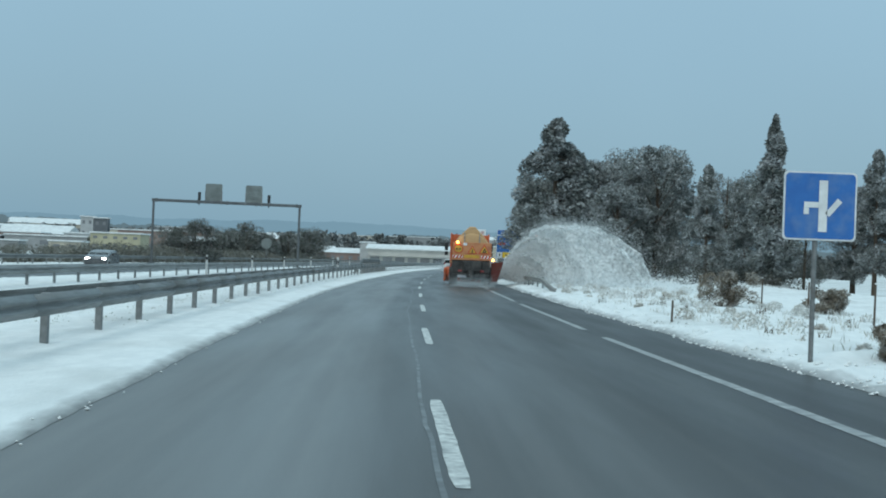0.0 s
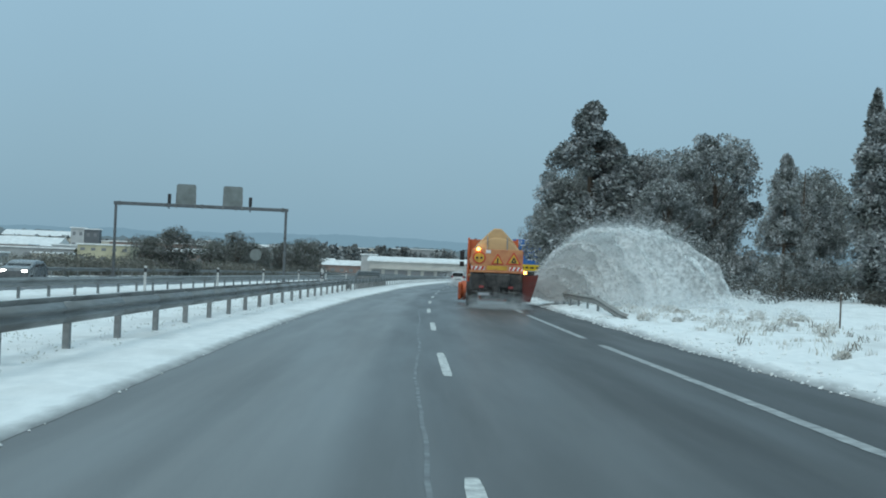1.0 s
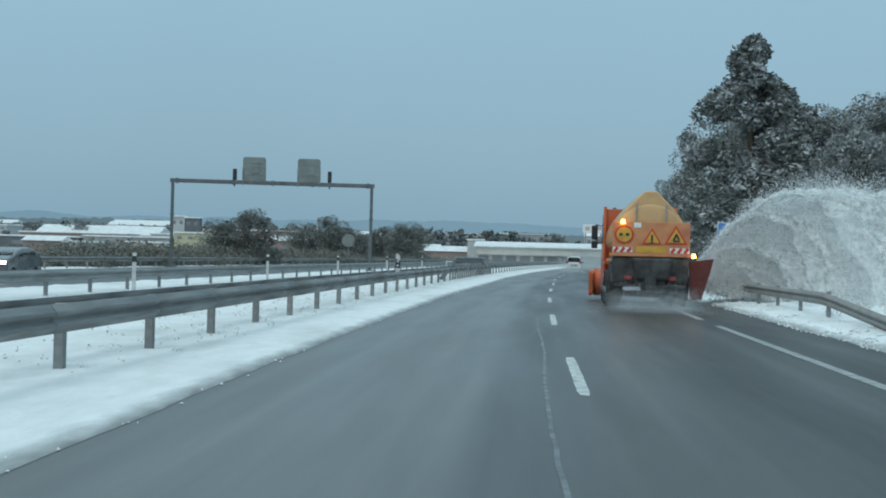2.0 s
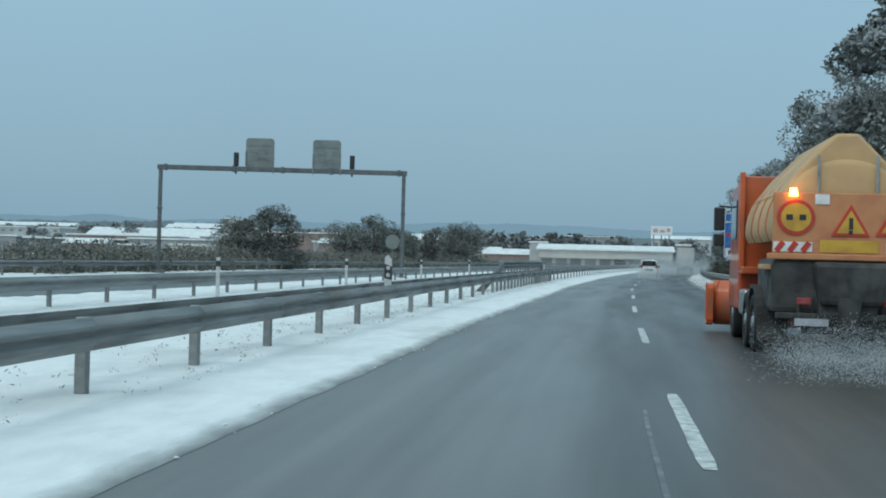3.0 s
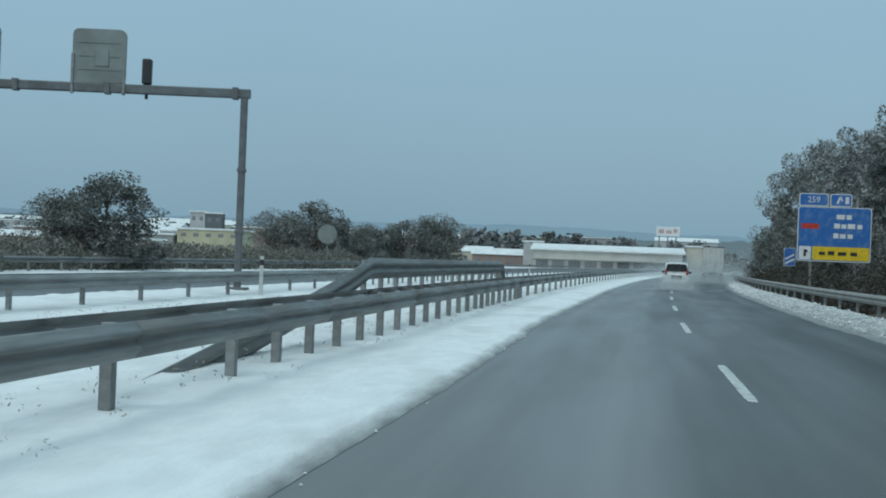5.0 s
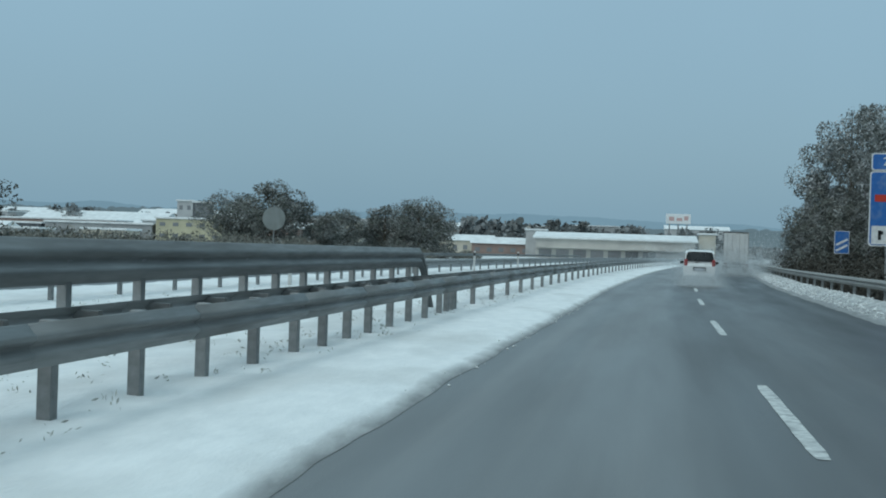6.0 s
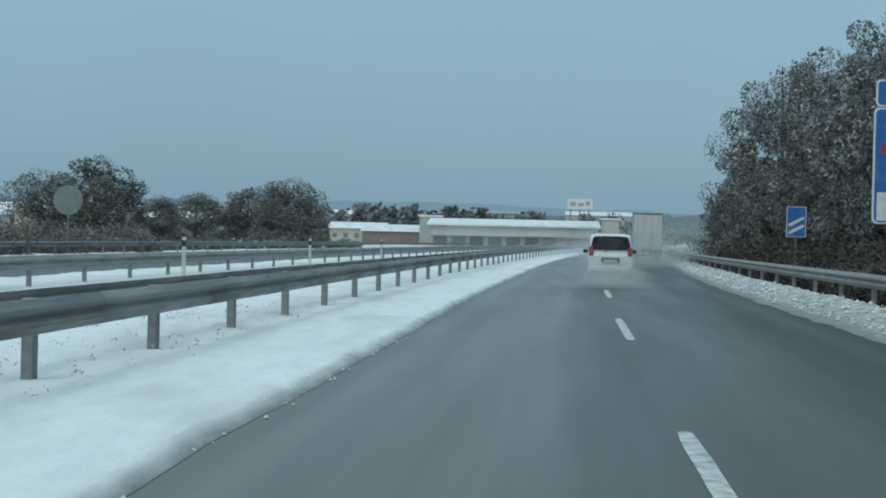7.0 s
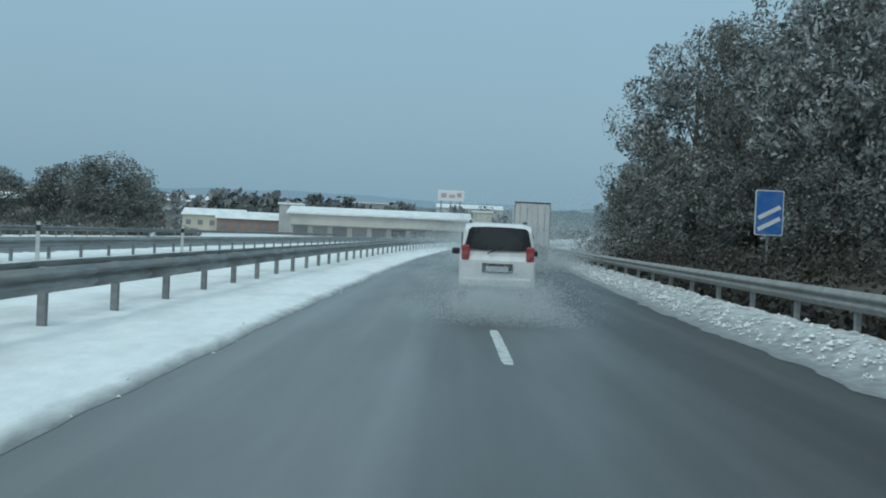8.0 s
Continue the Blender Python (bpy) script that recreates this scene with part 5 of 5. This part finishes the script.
# front blade, swung to throw to the right
blade = []
for k in range(9):
    a = radians(-58 + 110 * k / 8)
    blade.append((0.62 - 0.62 * math.cos(a), 0.62 + 0.62 * math.sin(a)))
back = [(p[0] - 0.05, p[1]) for p in blade[::-1]]
bm = bmesh.new()
hull(bm, blade + back, -1.6, 1.6, "X")
bmesh.ops.transform(bm, matrix=Matrix.Translation((0, 8.7, 0.05)) @ Matrix.Rotation(radians(-24), 4, "Z"), verts=bm.verts)
bl = part("plough_blade", bm, M_ORANGE, plow, "curved orange plough blade", smooth=True)
bl.data.set_sharp_from_angle(angle=radians(32))
for x in (-1.5, -0.75, 0, 0.75, 1.5):
    bm = bmesh.new()
    hull(bm, [(p[0] - 0.09, p[1]) for p in blade] + [(p[0] - 0.05, p[1]) for p in blade[::-1]], x - 0.03, x + 0.03, "X")
    bmesh.ops.transform(bm, matrix=Matrix.Translation((0, 8.7, 0.05)) @ Matrix.Rotation(radians(-24), 4, "Z"), verts=bm.verts)
    part("rib", bm, M_ORANGE, bl)
solid("end_guard", (-1.49, 9.35, 0.62), (0.1, 0.5, 0.95), M_ORANGE, plow, 0.12, "rounded orange blade end")
for x in (-0.4, 0.4):
    bm = bmesh.new()
    tube(bm, (x, 7.6, 0.7), (x, 8.7, 0.5), 0.07, seg=8)
    part("push_arm", bm, M_DARK, plow)

# airborne snow and spray
def soft_snow(name, tint, see_through, patch=0.0, scale=1.0):
    """Airborne snow or water: scatters light both ways and lets part of it pass."""
    m = mat(name, tint, 0.95, scale=3)
    nt = m.node_tree
    tl, ms, tr, mx = (nt.nodes.new("ShaderNode" + k) for k in ("BsdfTranslucent", "MixShader", "BsdfTransparent", "MixShader"))
    tl.inputs["Color"].default_value = (*tint, 1)
    ms.inputs[0].default_value = 0.5
    mx.inputs[0].default_value = 1 - see_through
    ln = nt.links.new
    ln(nt.nodes["Principled BSDF"].outputs[0], ms.inputs[1])
    ln(tl.outputs[0], ms.inputs[2])
    ln(tr.outputs[0], mx.inputs[1])
    ln(ms.outputs[0], mx.inputs[2])
    if patch:
        tc, n, r = (nt.nodes.new("ShaderNode" + k) for k in ("TexCoord", "TexNoise", "MapRange"))
        n.inputs["Scale"].default_value, n.inputs["Detail"].default_value = scale, 8
        for j, v in zip((1, 2, 3, 4), (0.36, 0.66, max(0, 1 - see_through - patch), min(1, 1 - see_through + patch))):
            r.inputs[j].default_value = v
        ln(tc.outputs["Object"], n.inputs["Vector"])
        ln(n.outputs["Fac"], r.inputs[0])
        ln(r.outputs[0], mx.inputs[0])
    ln(mx.outputs[0], nt.nodes["Material Output"].inputs["Surface"])
    return m


# the plume of snow that the blade throws on to the verge
M_SPRAY = soft_snow("thrown_snow", (0.90, 0.91, 0.91), 0.0)
M_VEIL = soft_snow("thrown_snow_veil", (0.88, 0.90, 0.90), 0.42, 0.28, 4.0)
corner = np.array([(1, 0, -0.5), (-0.5, 0.87, -0.5), (-0.5, -0.87, -0.5), (0, 0, 1.0)])
rng = np.random.default_rng(21)
hd = radians(heading(PY))
ca, sa = math.cos(hd), math.sin(hd)


def to_road(p):
    return np.stack([PX + p[:, 0] * ca - p[:, 1] * sa, PY + p[:, 0] * sa + p[:, 1] * ca, p[:, 2]], 1)


N = 270000
strength = rng.beta(1.25, 1.0, N)
vz = 9.4 * (0.25 + 0.75 * strength) * rng.normal(1, 0.03, N)
vx = (4.4 + 4.6 * rng.uniform(0, 1, N) ** 0.9) * (0.5 + 0.5 * strength)
T = 2 * vz / 9.81
tt = T * rng.uniform(0.02, 1.0, N) ** 0.85
px = 1.8 + vx * (1 - np.exp(-0.35 * tt)) / 0.35 + rng.normal(0, 0.10, N)
py = 9.0 - 3.6 * tt + rng.normal(0, 0.25, N) + rng.uniform(-1.2, 0.6, N)
pz = np.maximum(0.35 + vz * tt - 4.905 * tt ** 2 + rng.normal(0, 0.06, N), 0.1)
size = rng.uniform(0.006, 0.017, N)
spin = rng.normal(size=(N, 3, 3))
allv = np.stack([px, py, pz], 1)[:, None, :] + np.einsum("kc,ncd->nkd", corner, spin) * size[:, None, None] * 0.8
pts = to_road(allv.reshape(-1, 3)).tolist()
base_i = np.arange(N) * 4
faces = np.concatenate([base_i[:, None] + np.array(f) for f in ((0, 1, 3), (1, 2, 3))]).tolist()
flake_faces = len(faces)
for q in range(7):
    st = 0.14 + 0.13 * q
    nu, nv = 26, 34
    k0 = len(pts)
    sheet = []
    for iu in range(nu + 1):
        vx0 = (4.3 + 0.2 * (q * 3 % 5) + 3.8 * iu / nu) * (0.5 + 0.5 * st)
        vz0 = 9.4 * (0.25 + 0.75 * st)
        for iv in range(nv + 1):
            t0 = 2 * vz0 / 9.81 * (0.03 + 0.97 * iv / nv)
            vx0 += 0.10 * nz(iv * 0.23, iu * 0.15, q * 3.3)
            wob = 0.38 * min(1, t0 * 2)
            sheet.append((1.8 + vx0 * (1 - math.exp(-0.35 * t0)) / 0.35 + wob * nz(iu * 0.4, iv * 0.3, q), 9.0 - 3.6 * t0 + 0.55 * (q * 7 % 10 - 5) * min(1, t0) * 0.4 + wob * 2 * nz(iu * 0.3, iv * 0.35, q + 9), max(0.12, 0.35 + vz0 * t0 - 4.905 * t0 * t0 + wob * nz(iu * 0.5, iv * 0.4, q + 20))))
    pts += to_road(np.array(sheet)).tolist()
    faces += [(k0 + i * (nv + 1) + j, k0 + i * (nv + 1) + j + 1, k0 + (i + 1) * (nv + 1) + j + 1, k0 + (i + 1) * (nv + 1) + j) for i in range(nu) for j in range(nv)]
me = bpy.data.meshes.new("snow_plume")
me.from_pydata(pts, [], faces)
me.materials.append(M_SPRAY)
me.materials.append(M_VEIL)
for poly in me.polygons[flake_faces:]:
    poly.material_index, poly.use_smooth = 1, True
tagged(new("snow_plume", me), "white plume of snow thrown up beside the snowplough", "snow", kind="stuff")


def car(name, label, loc, rz, paint, tall, lights="tail", category="car"):
    """A hatchback or van-like car, origin under its tail, nose towards +y."""
    c = thing(name, label, category, loc, rz=rz)
    L, W, H = (4.2, 1.78, 1.82) if tall else (4.1, 1.74, 1.48)
    side = [(0.05, 0.42), (0.0, 0.62), (0.02, 0.98), (0.10, 1.08), (0.26 if tall else 0.55, H - 0.16), (0.42 if tall else 0.8, H - 0.03), (1.2, H), (2.2, H - 0.02), (2.75, H - 0.14), (3.25, 1.12), (3.95, 0.96), (L, 0.78), (L, 0.42), (L - 0.1, 0.28), (0.15, 0.28)]
    bm = bmesh.new()
    secs = ((-W / 2, 0.90, 0.06), (-W / 2 + 0.04, 0.97, 0.02), (-W / 2 + 0.22, 1.0, 0.0), (W / 2 - 0.22, 1.0, 0.0), (W / 2 - 0.04, 0.97, 0.02), (W / 2, 0.90, 0.06))
    rows = []
    for x, k, d in secs:
        row = []
        for y, z in side:
            tuck = 0.10 * max(0, (z - 1.0) / (H - 1.0))
            row.append(bm.verts.new((x * (1 - tuck), min(max(y, d), L - d), 0.3 + (z - 0.3) * (k + (1 - k) * (1 if z < 1.0 else 0)) if z > 0.3 else z)))
        rows.append(row)
    n = len(side)
    for a, b in zip(rows, rows[1:]):
        for i in range(n):
            bm.faces.new((a[i], a[(i + 1) % n], b[(i + 1) % n], b[i]))
    bm.faces.new(rows[0])
    bm.faces.new(rows[-1][::-1])
    bmesh.ops.recalc_face_normals(bm, faces=bm.faces)
    body = part("body", bm, paint, c)
    y0, y1 = (0.085, 0.25) if tall else (0.09, 0.5)
    bm = bmesh.new()
    low, high, wb, wt_ = (1.22, H - 0.11, 0.80, 0.70) if tall else (1.12, H - 0.2, 0.72, 0.66)
    q = []
    for fx, fz in ((-1, 0.08), (-0.95, 0.0), (-0.3, -0.02), (0.3, -0.02), (0.95, 0.0), (1, 0.08), (0.98, 0.88), (0.9, 0.98), (0.4, 1.02), (-0.4, 1.02), (-0.9, 0.98), (-0.98, 0.88)):
        z = low + (high - low) * fz
        q.append(bm.verts.new((fx * (wb + (wt_ - wb) * fz), y0 - 0.02 + (y1 - y0) * (z - 1.12) / (H - 0.32), z)))
    bm.faces.new(q)
    bmesh.ops.solidify(bm, geom=bm.faces[:], thickness=-0.01)
    bmesh.ops.recalc_face_normals(bm, faces=bm.faces)
    part("rear_window", bm, M_CARGLASS, body)
    bm = bmesh.new()
    q = [bm.verts.new(v) for v in ((-0.72, 3.24, 1.16), (0.72, 3.24, 1.16), (0.64, 2.80, H - 0.18), (-0.64, 2.80, H - 0.18))]
    bm.faces.new(q)
    bmesh.ops.solidify(bm, geom=bm.faces[:], thickness=0.01)
    bmesh.ops.recalc_face_normals(bm, faces=bm.faces)
    part("windscreen", bm, M_CARGLASS, body)
    for sx in (-1, 1):
        for ya, yb in ((0.75, 1.55), (1.65, 2.6)):
            bm = bmesh.new()
            hull(bm, [(ya, 1.14), (ya + 0.06, H - 0.24), (yb - (0.1 if yb < 2 else 0.25), H - 0.24), (yb + (0 if yb < 2 else 0.2), 1.14)], sx * (W / 2 * 0.955) - 0.012, sx * (W / 2 * 0.955) + 0.012, "X")
            part("side_window", bm, M_CARGLASS, body)
        solid("tail_light", (sx * (W / 2 - 0.13), 0.07, 1.14 if tall else 0.95), (0.19, 0.14, 0.34 if tall else 0.2), M_TAIL, c, 0.04)
        solid("mirror", (sx * (W / 2 + 0.1), 2.75, 1.14), (0.2, 0.1, 0.15), M_BLACK, c, 0.04)
        solid("headlight", (sx * (W / 2 - 0.24), L - 0.06, 0.78), (0.34, 0.12, 0.16), M_HEAD if lights == "head" else M_CARGLASS, c, 0.04)
        wheel(c, sx * (W / 2 - 0.1), 0.75, 0.31, 0.2, sx)
        wheel(c, sx * (W / 2 - 0.1), 3.35, 0.31, 0.2, sx)
        if tall:
            solid("roof_rail", (sx * 0.66, 1.5, H + 0.02), (0.04, 1.8, 0.05), M_BLACK, c, 0.01)
    solid("bumper", (0, 0.04, 0.50), (W - 0.12, 0.16, 0.22), paint if tall else M_BLACK, c, 0.05)
    solid("number_plate", (0, -0.045, 0.80), (0.52, 0.02, 0.12), M_PLATE, c, 0.005, "plain number plate")
    solid("plate_recess", (0, -0.02, 0.82), (0.72, 0.03, 0.2), M_DARK, c, 0.01)
    bm = bmesh.new()
    tube(bm, (-0.25, 0.02, 1.13), (0.12, 0.05, 1.3), 0.014, seg=6)
    part("wiper", bm, M_BLACK, c)
    return c


CY = 195.4
van = car("white_car", "white high-roofed family car with red rear lamps on wet asphalt", (cx(CY) + 0.36, CY, 0), heading(CY), M_CARWHITE, True)
van.scale = (1.0, 1.0, 1.07)
car("oncoming_car", "dark car with headlights on in the opposite carriageway", (-25.6, 91, 0.02), 180, M_CARGREY, False, "head")

# box lorry ahead in the right-hand lane
LY = 258.0
lorry = thing("box_lorry", "white box lorry with closed rear doors on wet asphalt", "lorry", (cx(LY) + 3.7, LY, 0), rz=heading(LY))
solid("box_body", (0, 4.2, 2.6), (2.5, 8.4, 2.95), M_TRAILER, lorry, 0.05)
for x in (-0.61, 0.61):
    d = solid("rear_door", (x, -0.02, 2.6), (1.16, 0.04, 2.7), M_TRAILER, lorry, 0.01)
    for k in (-0.25, 0.25):
        bm = bmesh.new()
        tube(bm, (k, -0.035, -1.3), (k, -0.035, 1.3), 0.016, seg=6)
        part("lock_bar", bm, M_RIM, d)
for x in (-1.22, 1.22):
    solid("corner_post", (x, 0.0, 2.6), (0.08, 0.1, 2.95), M_RIM, lorry, 0.01)
solid("roof_frame", (0, 0.0, 4.1), (2.5, 0.1, 0.08), M_DARK, lorry, 0.01)
solid("chassis", (0, 4.4, 0.9), (0.9, 8.6, 0.3), M_DARK, lorry, 0.02)
solid("underrun_bar", (0, 0.08, 0.6), (2.3, 0.1, 0.14), M_DARK, lorry, 0.02)
solid("cab", (0, 9.6, 1.75), (2.4, 1.9, 2.5), M_TRAILER, lorry, 0.12)
for x in (-1.0, 1.0):
    wheel(lorry, x, 2.0, 0.5, 0.5, 1 if x > 0 else -1)
    wheel(lorry, x, 9.3, 0.5, 0.32, 1 if x > 0 else -1)
    solid("tail_light", (x, 0.02, 0.85), (0.36, 0.06, 0.14), M_TAIL, lorry, 0.02)
    solid("mud_flap", (x, 1.2, 0.5), (0.5, 0.03, 0.6), M_DARK, lorry, 0.005)
solid("number_plate", (0, -0.0, 0.8), (0.5, 0.02, 0.12), M_PLATE, lorry, 0.004)


# fine wheel spray hanging behind the vehicles
M_MIST = soft_snow("wheel_spray", (0.70, 0.73, 0.74), 0.0)


def mist(label, x, y, rz, half, length, high, n, seed, grain=(0.0025, 0.006), start=0.5):
    rng = np.random.default_rng(seed)
    back = rng.uniform(0, 1, n) ** 1.2
    lx = np.where(rng.uniform(0, 1, n) > 0.5, 1, -1) * half * rng.uniform(0.0, 1.15, n) + rng.normal(0, 0.16, n) * (1 + 2 * back)
    ly = start - length * back
    lz = 0.02 + high * rng.beta(1.0, 2.6, n) * (0.45 + 0.55 * np.sqrt(back))
    size = rng.uniform(*grain, n)
    spin = rng.normal(size=(n, 3, 3))
    v = np.stack([lx, ly, lz], 1)[:, None, :] + np.einsum("kc,ncd->nkd", corner[:3], spin) * size[:, None, None]
    v = v.reshape(-1, 3)
    c, s = math.cos(radians(rz)), math.sin(radians(rz))
    pts = np.stack([x + v[:, 0] * c - v[:, 1] * s, y + v[:, 0] * s + v[:, 1] * c, np.maximum(v[:, 2], 0.004)], 1)
    me = bpy.data.meshes.new("wheel_spray")
    me.from_pydata(pts.tolist(), [], np.arange(3 * n).reshape(-1, 3).tolist())
    me.materials.append(M_MIST)
    tagged(new("wheel_spray", me), label, "spray", kind="stuff")


mist("fine grey water spray behind the white car", cx(CY) + 0.36, CY, heading(CY), 0.85, 8.0, 1.4, 150000, 51, (0.0025, 0.006), 0.1)
mist("fine grey water spray behind the snowplough", PX, PY, heading(PY), 1.15, 6.0, 1.1, 60000, 52, (0.0025, 0.006))
mist("powdery snow drifting over the verge beside the snowplough", PX + 10.0, PY + 5, heading(PY), 4.6, 15, 2.0, 50000, 55, (0.006, 0.014))
mist("drifting pale spray behind the box lorry", cx(LY) + 3.0, LY, heading(LY), 3.6, 32, 4.6, 115000, 53, (0.008, 0.018))
mist("thin spray hanging over the carriageway ahead", cx(330), 330, heading(330), 6.5, 64, 4.5, 65000, 54, (0.01, 0.023))
